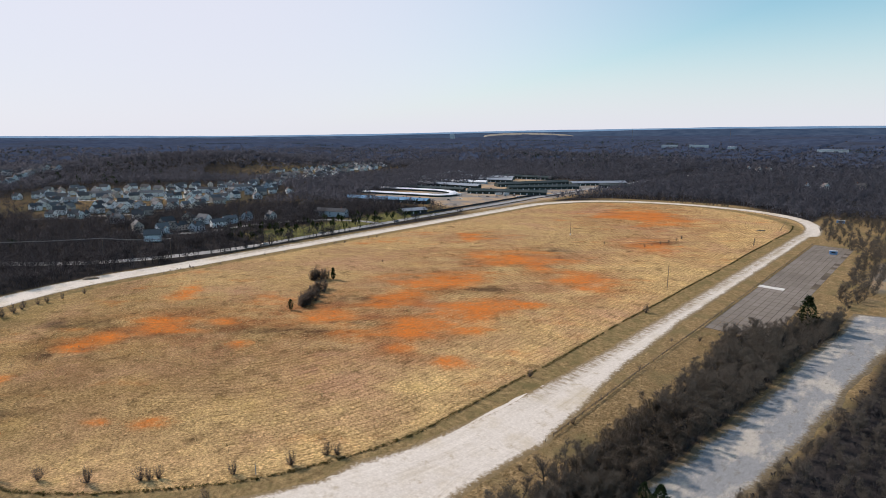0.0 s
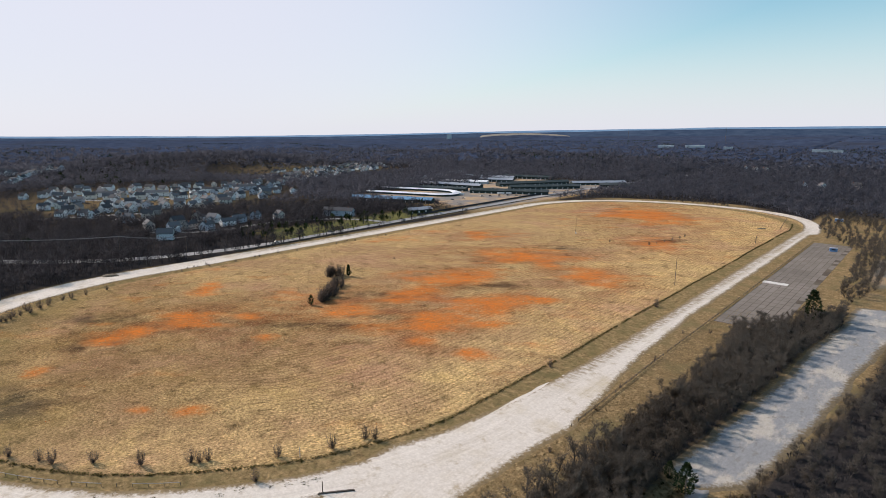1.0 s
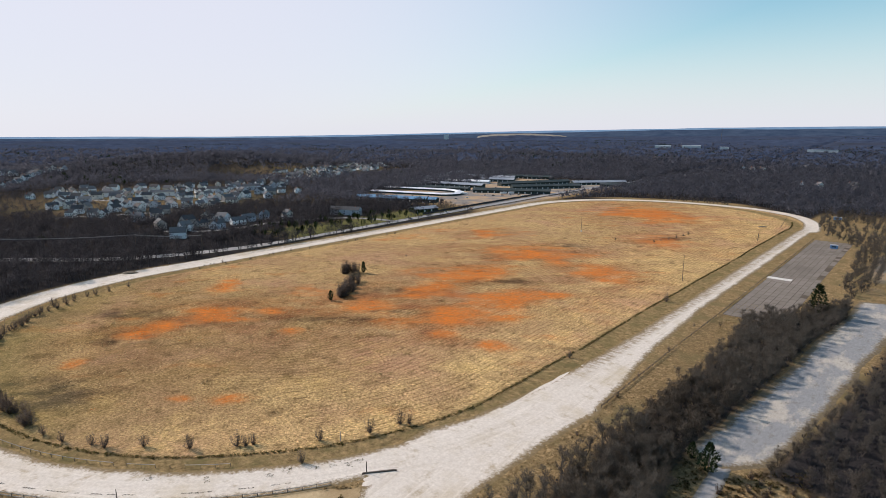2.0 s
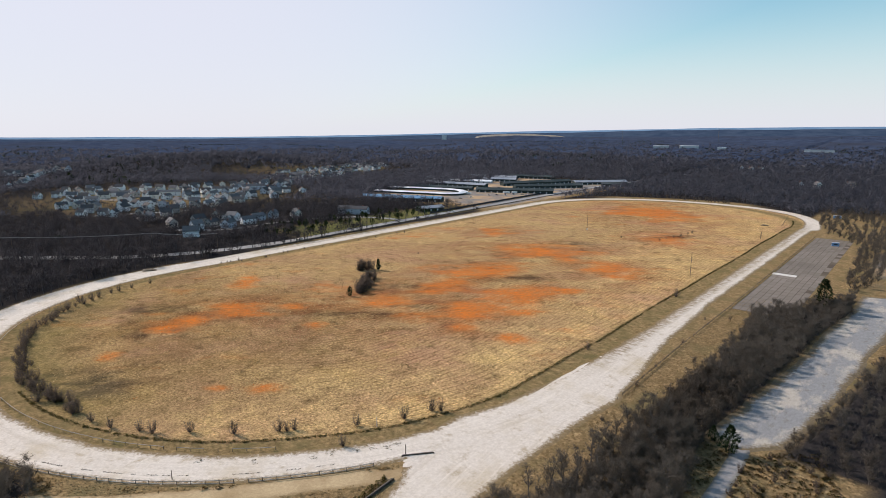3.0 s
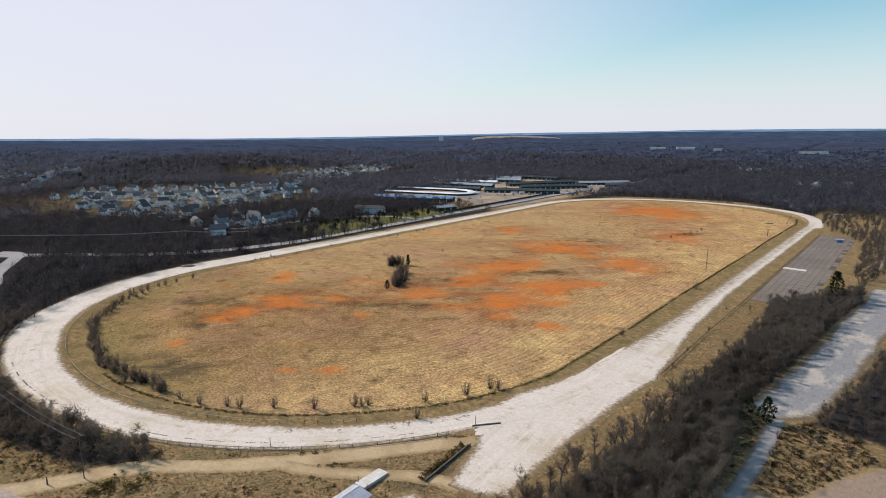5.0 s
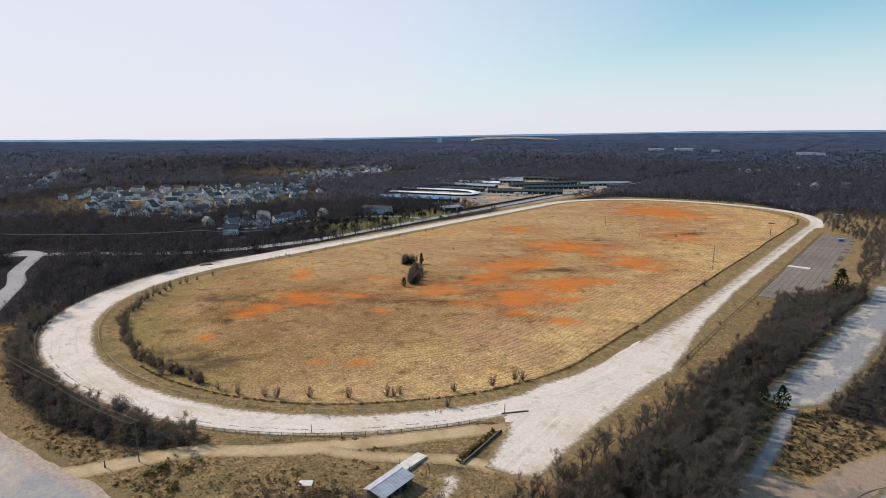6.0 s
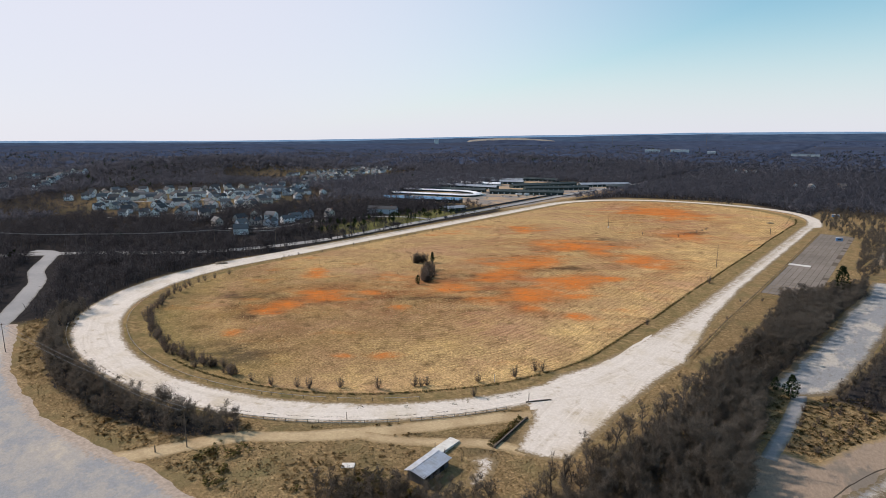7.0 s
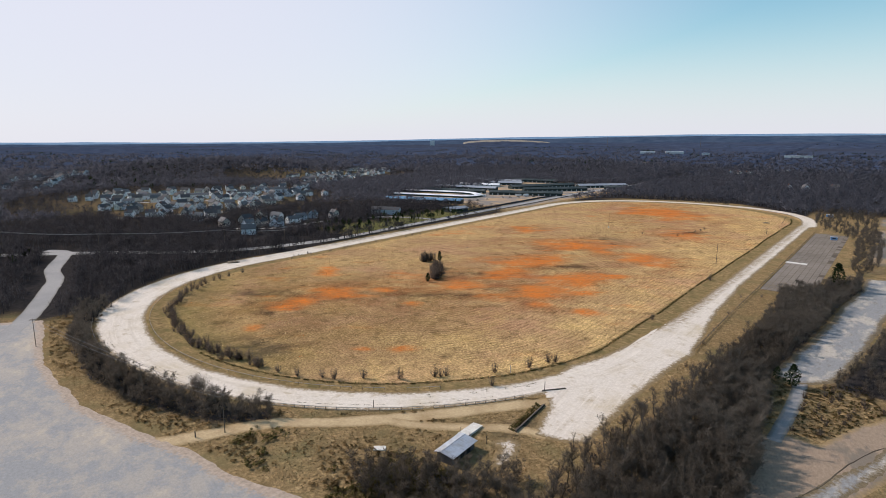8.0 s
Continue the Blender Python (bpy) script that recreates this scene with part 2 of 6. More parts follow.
M_PINE = by_piece("evergreen_needles", (0.018, 0.030, 0.014), (0.045, 0.062, 0.026), 0.8)
M_STRAW = by_piece("dry_straw", (0.32, 0.222, 0.11), (0.66, 0.485, 0.25), 0.9, thin=0.5)
M_RUST = by_piece("rust_orange_weeds", (0.48, 0.12, 0.018), (0.74, 0.27, 0.06), 0.9, thin=0.5)
M_RAIL = surface("weathered_timber", (0.16, 0.13, 0.10), (0.09, 0.07, 0.055), None, 3.0)
M_METAL = surface("galvanised_sheet", (0.58, 0.60, 0.63), (0.48, 0.50, 0.53), (0.40, 0.38, 0.36), 0.8, 0.3, 0.45, 0.6, 0.1)

# ---- the ground ----
NEAR_C, FAR_C = (-236.5, 130.0), (-239.0, 584.0)
NEAR_R, FAR_R = 133.5, 139.0


def near_radius(deg):
    """The near bend bulges a little where it leaves the back straight."""
    return NEAR_R + 5.0 * math.exp(-((deg - 222) / 28) ** 2)


def oval(steps_bend=90, steps_side=110):
    """Points of the track's inner edge, anticlockwise from the home straight's near end, with outward normals."""
    pts, nor = [], []
    for i in range(steps_side):
        q = i / steps_side
        pts.append((NEAR_C[0] + NEAR_R + q * (FAR_C[0] + FAR_R - NEAR_C[0] - NEAR_R), NEAR_C[1] + q * (FAR_C[1] - NEAR_C[1])))
        nor.append((1.0, 0.0))
    for i in range(steps_bend):
        a = math.pi * i / steps_bend
        r = FAR_R + 13 * math.exp(-((a - 0.85) / 0.5) ** 2)
        pts.append((FAR_C[0] + r * math.cos(a), FAR_C[1] + r * math.sin(a)))
        nor.append((math.cos(a), math.sin(a)))
    for i in range(steps_side):
        q = i / steps_side
        pts.append((FAR_C[0] - FAR_R + q * (NEAR_C[0] - NEAR_R - FAR_C[0] + FAR_R), FAR_C[1] + q * (NEAR_C[1] - FAR_C[1])))
        nor.append((-1.0, 0.0))
    for i in range(steps_bend):
        a = math.pi + math.pi * i / steps_bend
        r = near_radius(math.degrees(a))
        pts.append((NEAR_C[0] + r * math.cos(a), NEAR_C[1] + r * math.sin(a)))
        nor.append((math.cos(a), math.sin(a)))
    return np.array(pts), np.array(nor)


def oval_offset(x, y):
    """Distance outward from the track's inner edge (negative in the field)."""
    x, y = np.asarray(x, dtype=float), np.asarray(y, dtype=float)
    q = np.clip((y - NEAR_C[1]) / (FAR_C[1] - NEAR_C[1]), 0, 1)
    cx = NEAR_C[0] + q * (FAR_C[0] - NEAR_C[0])
    cy = NEAR_C[1] + q * (FAR_C[1] - NEAR_C[1])
    r = NEAR_R + q * (FAR_R - NEAR_R)
    return np.hypot(x - cx, y - cy) - r


def inside(x, y, pts):
    """Signed distance to an outline, positive inside."""
    P = np.array(pts, dtype=float)
    Q = np.roll(P, -1, 0)
    d, ins = np.full(np.shape(x), 1e9), np.zeros(np.shape(x), dtype=bool)
    for (ax, ay), (bx, by) in zip(P, Q):
        ex, ey = bx - ax, by - ay
        q = np.clip(((x - ax) * ex + (y - ay) * ey) / (ex * ex + ey * ey), 0, 1)
        d = np.minimum(d, np.hypot(x - ax - q * ex, y - ay - q * ey))
        cross = ((ay > y) != (by > y)) & (x < (bx - ax) * (y - ay) / ((by - ay) if by != ay else 1e-9) + ax)
        ins ^= cross
    return np.where(ins, d, -d)


# belts of trees
NEAR_BELT = [(-82, -10), (-79, 22), (-74, 60), (-70, 100), (-66, 128), (-55, 128), (-47, 100), (-42, 60), (-39, 30), (-37, -10)]
FAR_BELT = [(-67, 120), (-66, 150), (-63, 185), (-63, 225), (-66, 266), (-50, 290), (-40, 312), (-32, 330), (-31, 300), (-38, 256), (-41, 215), (-44, 180), (-48, 145), (-50, 118)]
EAST_BELT = [(-30, 132), (-22, 172), (-16, 215), (-8, 280), (-6, 340), (30, 350), (30, 130)]
LEFT_BELT = [(-345, -2), (-322, -14), (-300, -24), (-278, -28), (-250, -34), (-215, -34), (-180, -24), (-164, -13), (-172, -8), (-205, -20), (-240, -23), (-268, -23), (-292, -19), (-314, -10), (-335, 6)]
SHED_BELT = [(-126, -14), (-118, -20), (-104, -20), (-80, -6), (-88, 12), (-95, 10), (-101, 3), (-112, -2)]
SIDE_ROAD = [(-535, 40), (-520, 50), (-490, 36), (-455, 18), (-430, 14), (-400, 0), (-370, -14), (-340, -30), (-320, -45), (-300, -70)]


def belts(x, y):
    """Nearness to a belt of trees: 1 within, fading over two metres."""
    v = np.zeros(np.shape(x))
    near = (x > -360) & (x < 45) & (y > -50) & (y < 360)
    for b in (NEAR_BELT, FAR_BELT, EAST_BELT, LEFT_BELT, SHED_BELT):
        v[near] = np.maximum(v[near], step(-2.5, 1.5, inside(x[near], y[near], b)))
    return v


def from_line(x, y, pts):
    d = np.full(np.shape(x), 1e9)
    for (ax, ay), (bx, by) in zip(pts[:-1], pts[1:]):
        ex, ey = bx - ax, by - ay
        q = np.clip(((x - ax) * ex + (y - ay) * ey) / (ex * ex + ey * ey), 0, 1)
        d = np.minimum(d, np.hypot(x - ax - q * ex, y - ay - q * ey))
    return d


def terrain(x, y):
    x, y = np.asarray(x, dtype=float), np.asarray(y, dtype=float)
    d = np.hypot(x + 240, y - 350)
    far = np.hypot(x + 40, y)
    z = fbm(x, y, 420, 3, 3) * 9 * step(900, 1700, d) + fbm(x, y, 900, 2, 5) * 14 * step(1500, 2600, d)
    z = z + 30 * np.exp(-((((x + 1290) * 0.97 + (y - 600) * 0.24) / 120) ** 2 + ((-(x + 1290) * 0.24 + (y - 600) * 0.97) / 380) ** 2)) + 14 * np.exp(-(((x + 900) / 500) ** 2 + ((y - 1450) / 200) ** 2))
    side = ((x + 40) * 0.75 + y * 0.66) / (far + 1)
    z = z * step(4800, 3600, far) + (6 + 52 * step(-0.35, 0.65, side)) * step(1300, 4500, far)
    bank = np.exp(-(((x + 146) / 26) ** 2 + ((y + 14) / 9) ** 2)) * 1.6
    u, w = ((x + 2170) * 0.845 + (y - 3290) * 0.535) / 430, (-(x + 2170) * 0.535 + (y - 3290) * 0.845) / 120
    return z + bank + 29 * np.exp(-(u * u + w * w))


def grid_axis(fine0, fine1, fine, lo, hi):
    mid = list(np.arange(fine0, fine1 + 0.01, fine))
    up, v, st = [], mid[-1], fine
    while v < hi:
        st *= 1.13
        v += st
        up.append(min(v, hi))
    dn, v, st = [], mid[0], fine
    while v > lo:
        st *= 1.13
        v -= st
        dn.append(max(v, lo))
    return np.array(dn[::-1] + mid + up)


gx = grid_axis(-400, 20, 2.4, -4800, 4800)
gy = grid_axis(-60, 740, 2.6, -4800, 4800)
GX, GY = np.meshgrid(gx, gy)
GZ = terrain(GX, GY)
nx, ny = len(gx), len(gy)
ii = (np.arange(ny - 1)[:, None] * nx + np.arange(nx - 1)[None, :]).ravel()
OFF = oval_offset(GX, GY)

# rust-coloured weed drifts: x, y, half length, half width; all lie along one slope
PATCHES = [(-236, 328, 31, 21), (-224, 254, 21, 17), (-216, 205, 15, 17), (-161, 308, 17, 21), (-172, 224, 23, 12), (-177, 183, 11, 12), (-166, 160, 6, 9), (-248, 599, 35, 60), (-306, 376, 11, 19), (-176, 444, 19, 24), (-270, 103, 15, 11), (-250, 125, 9, 6), (-270, 81, 7, 7),
           (-267, 66, 9, 7), (-190, 51, 5, 3), (-178, 61, 6, 4), (-220, 115, 6, 4), (-221, 166, 13, 10), (-204, 322, 9, 15), (-139, 161, 6, 6), (-250, 37, 5, 5), (-316, 137, 7, 15), (-159, 245, 9, 8), (-157, 193, 9, 6)]


def rust(x, y):
    v = np.zeros(np.shape(x))
    for px, py, a, b in PATCHES:
        c, s = 0.76, 0.65
        u, w = ((x - px) * c + (y - py) * s) / a, (-(x - px) * s + (y - py) * c) / b
        v = np.maximum(v, np.exp(-(u * u + w * w) * 0.75))
    # broken into drifts that lie along the slope
    u, w = x * 0.76 + y * 0.65, -x * 0.65 + y * 0.76
    v = 0.92 * v + 0.40 * fbm(x, y, 34, 4, 11) + 0.60 * fbm(u * 0.35, w, 9, 4, 13) + 0.22 * fbm(x, y, 4, 2, 17)
    return step(0.14, 0.95, v) * (OFF_FIELD(x, y))


def drift_halo(x, y):
    """Brown weeds that stand round and between the rust drifts."""
    v = np.zeros(np.shape(x))
    for px, py, a, b in PATCHES[:14] + PATCHES[17:19]:
        u, w = ((x - px) * 0.76 + (y - py) * 0.65) / a, (-(x - px) * 0.65 + (y - py) * 0.76) / b
        v = np.maximum(v, np.exp(-(u * u + w * w) * 0.2))
    return v


def OFF_FIELD(x, y):
    return step(-6, -13, oval_offset(x, y))


def clearing(x, y):
    """Open ground outside the oval (1) against woods (0)."""
    o = oval_offset(x, y)
    n = fbm(x, y, 60, 2, 21) * 8
    c = step(26, 18, o + n)
    c = np.maximum(c, step(-104, -98, x) * step(-6, -12, x + n) * step(-60, -40, y) * step(760, 700, y))
    c = np.maximum(c, step(-345, -330, x) * step(-90, -100, x) * step(-120, -90, y) * step(40, 20, y))
    c = np.maximum(c, step(-372, -352, x + 0.6 * (y + 30)) * step(60, 40, x) * step(-20, -30, y))
    c = np.maximum(c, step(-60, -48, x) * step(70, 50, x) * step(125, 110, y))
    c = np.maximum(c, step(46, 38, o + n) * step(690, 720, y) * step(-140, -200, x))
    c = np.maximum(c, step(-640, -600, x) * step(-385, -395, x) * step(470, 500, y + n) * step(960, 900, y))
    c = np.maximum(c, step(-36, -28, x) * step(90, 60, x + n) * step(330, 380, y) * step(760, 690, y + n))
    return c


# streets of houses: line, number of houses, turn, whether townhouse rows stand among them
STREETS = [([(-883, 240), (-820, 285), (-806, 346), (-805, 403), (-830, 470), (-885, 524)], 14, 0, 2), ([(-776, 165), (-745, 200), (-720, 247), (-664, 280), (-666, 346)], 12, 30, 0),
           ([(-680, 158), (-650, 208), (-610, 240)], 6, 50, 0), ([(-530, 200), (-508, 231), (-524, 289), (-513, 320)], 7, 10, 0), ([(-905, 370), (-909, 427), (-850, 450), (-764, 442), (-700, 469)], 12, 70, 0),
           ([(-1054, 638), (-1069, 744), (-1110, 850), (-1071, 985)], 17, 15, 0), ([(-878, 563), (-887, 641), (-941, 751)], 10, 20, 0), ([(-1060, 195), (-1183, 262), (-1218, 313)], 11, 30, 0),
           ([(-892, 171), (-905, 204), (-960, 240)], 5, 40, 0), ([(-760, 290), (-755, 350), (-740, 400)], 7, 5, 0), ([(-960, 560), (-985, 640), (-1010, 740)], 9, 25, 0), ([(-1150, 130), (-1120, 170)], 4, 0, 0),
           ([(-830, 190), (-795, 225)], 3, 60, 0), ([(-1130, 900), (-1180, 980)], 6, 45, 0)]
DISTRICTS = [[(-980, 240), (-690, 155), (-610, 200), (-655, 300), (-690, 420), (-860, 560), (-905, 380)], [(-868, 650), (-880, 560), (-1000, 640), (-1190, 980), (-1098, 1010), (-960, 830)],
             [(-1160, 190), (-1210, 320), (-1390, 350), (-1420, 250)], [(-560, 185), (-480, 185), (-500, 285), (-560, 260)]]
hr = np.random.default_rng(44)
HOUSES = []
for pts, n, turn, rows_of in STREETS:
    P = np.array(pts, dtype=float)
    d = np.concatenate([[0], np.cumsum(np.hypot(*np.diff(P, axis=0).T))])
    for k in range(n):
        q = d[-1] * (k + 0.5) / n
        HOUSES.append((np.interp(q, d, P[:, 0]) + hr.normal(0, 4), np.interp(q, d, P[:, 1]) + hr.normal(0, 4), turn, rows_of and 1 <= k < 8 and k % 3 == 1))
# more houses between the streets
MORE = []
for outline, n in zip(DISTRICTS, (52, 30, 14, 4)):
    Q, made = np.array(outline), 0
    for k in range(4000):
        x, y = hr.uniform(Q[:, 0].min(), Q[:, 0].max()), hr.uniform(Q[:, 1].min(), Q[:, 1].max())
        if made < n and float(inside(np.array(x), np.array(y), outline)) > 0 and all((x - q[0]) ** 2 + (y - q[1]) ** 2 > 21 ** 2 for q in HOUSES + MORE):
            MORE.append((x, y, 30 * hr.integers(3), 0))
            made += 1


m, nt, bsdf = nodes_of("field_and_ground", 0.95, 0.0, 0.0)
straw = mix(nt, noise_fac(nt, 1.3, 6, 0.36, 0.62, (1, 0.55, 1), 28, 0.72), (0.66, 0.46, 0.225), (0.31, 0.208, 0.104))
straw = mix(nt, noise_fac(nt, 0.022, 6, 0.45, 0.62, (1, 0.6, 1), 40), straw, (0.40, 0.255, 0.14))
straw = mix(nt, noise_fac(nt, 0.014, 6, 0.52, 0.66), straw, (0.45, 0.275, 0.165))
straw = mix(nt, noise_fac(nt, 0.11, 6, 0.55, 0.70), straw, (0.22, 0.145, 0.075))
straw = mix(nt, noise_fac(nt, 0.55, 5, 0.56, 0.78, (1, 0.14, 1), -14), straw, (0.225, 0.15, 0.07))
wob = nt.nodes.new("ShaderNodeMath")
wob.operation = "MULTIPLY_ADD"
nt.links.new(noise_fac(nt, 0.035, 4, 0.2, 0.8, None, 0, 0.55), wob.inputs[0])
wob.inputs[1].default_value = 3.5
nt.links.new(attribute(nt, "off"), wob.inputs[2])
wav = nt.nodes.new("ShaderNodeMath")
wav.operation = "PINGPONG"
nt.links.new(wob.outputs[0], wav.inputs[0])
wav.inputs[1].default_value = 1.35
row = nt.nodes.new("ShaderNodeMapRange")
row.inputs["From Min"].default_value, row.inputs["From Max"].default_value = 0.75, 1.25
nt.links.new(wav.outputs[0], row.inputs["Value"])
straw = mix(nt, noise_fac(nt, 0.05, 6, 0.52, 0.95, None, 0, 0.7), straw, (0.62, 0.43, 0.18))
fine = mix(nt, noise_fac(nt, 1.5, 7, 0.34, 0.66, (1, 0.7, 1), 28, 0.75), (0.36, 0.33, 0.29), (1.58, 1.57, 1.50))
straw = mix(nt, 1.0, straw, fine, "MULTIPLY")
clumps = mix(nt, noise_fac(nt, 0.28, 7, 0.40, 0.60, (1, 0.6, 1), 20, 0.78), (0.82, 0.81, 0.79), (1.18, 1.17, 1.15))
straw = mix(nt, 1.0, straw, clumps, "MULTIPLY")
rowmask = times(nt, times(nt, attribute(nt, "mown"), 0.85), noise_fac(nt, 0.13, 8, 0.40, 0.60, None, 0, 0.8))
straw = mix(nt, times(nt, row.outputs["Result"], rowmask), straw, mix(nt, 1.0, straw, (0.50, 0.47, 0.42), "MULTIPLY"))
straw = mix(nt, times(nt, attribute(nt, "dull"), noise_fac(nt, 0.03, 6, 0.28, 0.6, None, 0, 0.7)), straw, mix(nt, 1.0, straw, (0.68, 0.66, 0.62), "MULTIPLY"))
straw = mix(nt, times(nt, attribute(nt, "pale"), noise_fac(nt, 0.05, 6, 0.3, 0.6, None, 0, 0.7)), straw, mix(nt, 1.0, straw, (1.26, 1.28, 1.25), "MULTIPLY"))
rustc = mix(nt, noise_fac(nt, 0.45, 7, 0.36, 0.64, None, 0, 0.75), (0.80, 0.205, 0.026), (0.44, 0.17, 0.05))
straw = mix(nt, times(nt, attribute(nt, "russet"), noise_fac(nt, 0.06, 6, 0.35, 0.58, (1, 0.5, 1), 40)), straw, mix(nt, 1.0, straw, (0.70, 0.50, 0.47), "MULTIPLY"))
straw = mix(nt, times(nt, attribute(nt, "scorched"), noise_fac(nt, 0.12, 6, 0.36, 0.56, (1, 0.5, 1), 40)), straw, mix(nt, 1.0, straw, (0.36, 0.38, 0.46), "MULTIPLY"))
col = mix(nt, times(nt, attribute(nt, "rust"), times(nt, noise_fac(nt, 0.17, 9, 0.33, 0.56, (1, 0.45, 1), 40, 0.85), 0.95)), straw, rustc)
verge = mix(nt, noise_fac(nt, 0.45, 7, 0.36, 0.62, None, 0, 0.75), (0.40, 0.275, 0.13), (0.15, 0.105, 0.05))
verge = mix(nt, noise_fac(nt, 0.12, 6, 0.45, 0.65, None, 0, 0.7), verge, (0.17, 0.135, 0.06))
col = mix(nt, attribute(nt, "verge"), col, verge)
green = mix(nt, noise_fac(nt, 0.5, 5, 0.3, 0.7), (0.09, 0.105, 0.036), (0.21, 0.18, 0.075))
wild = mix(nt, noise_fac(nt, 0.9, 6, 0.35, 0.62, None, 0, 0.72), (0.40, 0.275, 0.135), (0.17, 0.115, 0.057))
wild = mix(nt, noise_fac(nt, 0.22, 6, 0.48, 0.6, None, 0, 0.7), wild, (0.20, 0.138, 0.068))
wild = mix(nt, noise_fac(nt, 0.3, 6, 0.56, 0.68, None, 0, 0.7), wild, (0.46, 0.325, 0.165))
wild = mix(nt, noise_fac(nt, 0.06, 5, 0.48, 0.7), wild, (0.18, 0.145, 0.07))
col = mix(nt, attribute(nt, "wild"), col, wild)
col = mix(nt, attribute(nt, "green"), col, green)
gravel = mix(nt, noise_fac(nt, 0.4, 6, 0.3, 0.7), (0.28, 0.255, 0.23), (0.20, 0.18, 0.16))
gravel = mix(nt, noise_fac(nt, 0.022, 4, 0.46, 0.58), gravel, (0.44, 0.31, 0.19))
col = mix(nt, attribute(nt, "gravel"), col, gravel)
# woodland floor: leaf litter, its colour darkened for the shade under trees
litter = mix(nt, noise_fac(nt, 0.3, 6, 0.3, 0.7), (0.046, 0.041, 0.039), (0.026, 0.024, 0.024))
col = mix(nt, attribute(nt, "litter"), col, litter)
nt.links.new(col, bsdf.inputs["Base Color"])
bump(nt, bsdf, noise_fac(nt, 1.1, 6, 0.2, 0.8), 0.9, 0.5)
M_GROUND = m

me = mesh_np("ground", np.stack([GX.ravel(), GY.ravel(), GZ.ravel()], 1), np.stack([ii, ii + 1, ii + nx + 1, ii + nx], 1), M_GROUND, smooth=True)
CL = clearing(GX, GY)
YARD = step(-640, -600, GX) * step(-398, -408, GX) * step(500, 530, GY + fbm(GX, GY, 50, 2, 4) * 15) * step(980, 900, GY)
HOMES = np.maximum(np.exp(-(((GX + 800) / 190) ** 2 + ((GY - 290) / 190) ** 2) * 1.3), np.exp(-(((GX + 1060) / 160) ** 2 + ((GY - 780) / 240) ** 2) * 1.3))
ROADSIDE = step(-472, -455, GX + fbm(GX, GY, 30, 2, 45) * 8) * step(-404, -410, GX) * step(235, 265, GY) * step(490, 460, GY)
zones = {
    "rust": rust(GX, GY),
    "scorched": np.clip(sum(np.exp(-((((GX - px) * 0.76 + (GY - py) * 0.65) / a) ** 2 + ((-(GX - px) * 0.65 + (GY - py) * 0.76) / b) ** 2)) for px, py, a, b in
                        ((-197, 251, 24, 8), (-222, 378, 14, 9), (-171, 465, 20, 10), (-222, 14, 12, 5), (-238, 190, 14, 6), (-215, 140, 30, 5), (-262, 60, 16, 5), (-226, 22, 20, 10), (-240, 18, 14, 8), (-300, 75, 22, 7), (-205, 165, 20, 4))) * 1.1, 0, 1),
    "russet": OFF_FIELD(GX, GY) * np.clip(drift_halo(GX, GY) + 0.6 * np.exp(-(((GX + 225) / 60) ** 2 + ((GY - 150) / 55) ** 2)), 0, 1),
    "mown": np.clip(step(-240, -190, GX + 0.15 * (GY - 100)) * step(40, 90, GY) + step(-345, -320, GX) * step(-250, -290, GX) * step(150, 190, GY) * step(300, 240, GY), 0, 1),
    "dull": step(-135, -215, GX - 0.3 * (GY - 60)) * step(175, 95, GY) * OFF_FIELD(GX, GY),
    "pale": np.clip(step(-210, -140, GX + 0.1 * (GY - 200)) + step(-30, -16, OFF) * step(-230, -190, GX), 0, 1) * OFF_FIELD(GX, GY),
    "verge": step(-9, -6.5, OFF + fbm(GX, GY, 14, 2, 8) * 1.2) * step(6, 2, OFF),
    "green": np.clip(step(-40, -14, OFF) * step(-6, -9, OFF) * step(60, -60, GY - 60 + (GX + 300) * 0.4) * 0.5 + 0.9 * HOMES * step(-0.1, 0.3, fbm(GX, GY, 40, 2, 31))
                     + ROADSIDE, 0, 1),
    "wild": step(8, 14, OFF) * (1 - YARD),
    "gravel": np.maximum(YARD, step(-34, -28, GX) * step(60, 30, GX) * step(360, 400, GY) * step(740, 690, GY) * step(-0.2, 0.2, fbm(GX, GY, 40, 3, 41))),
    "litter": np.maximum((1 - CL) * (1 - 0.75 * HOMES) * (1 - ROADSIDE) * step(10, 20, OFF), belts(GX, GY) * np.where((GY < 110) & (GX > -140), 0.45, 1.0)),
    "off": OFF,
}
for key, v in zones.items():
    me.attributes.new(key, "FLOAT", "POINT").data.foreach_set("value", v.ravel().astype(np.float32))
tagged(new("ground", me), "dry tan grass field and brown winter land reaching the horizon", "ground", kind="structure")


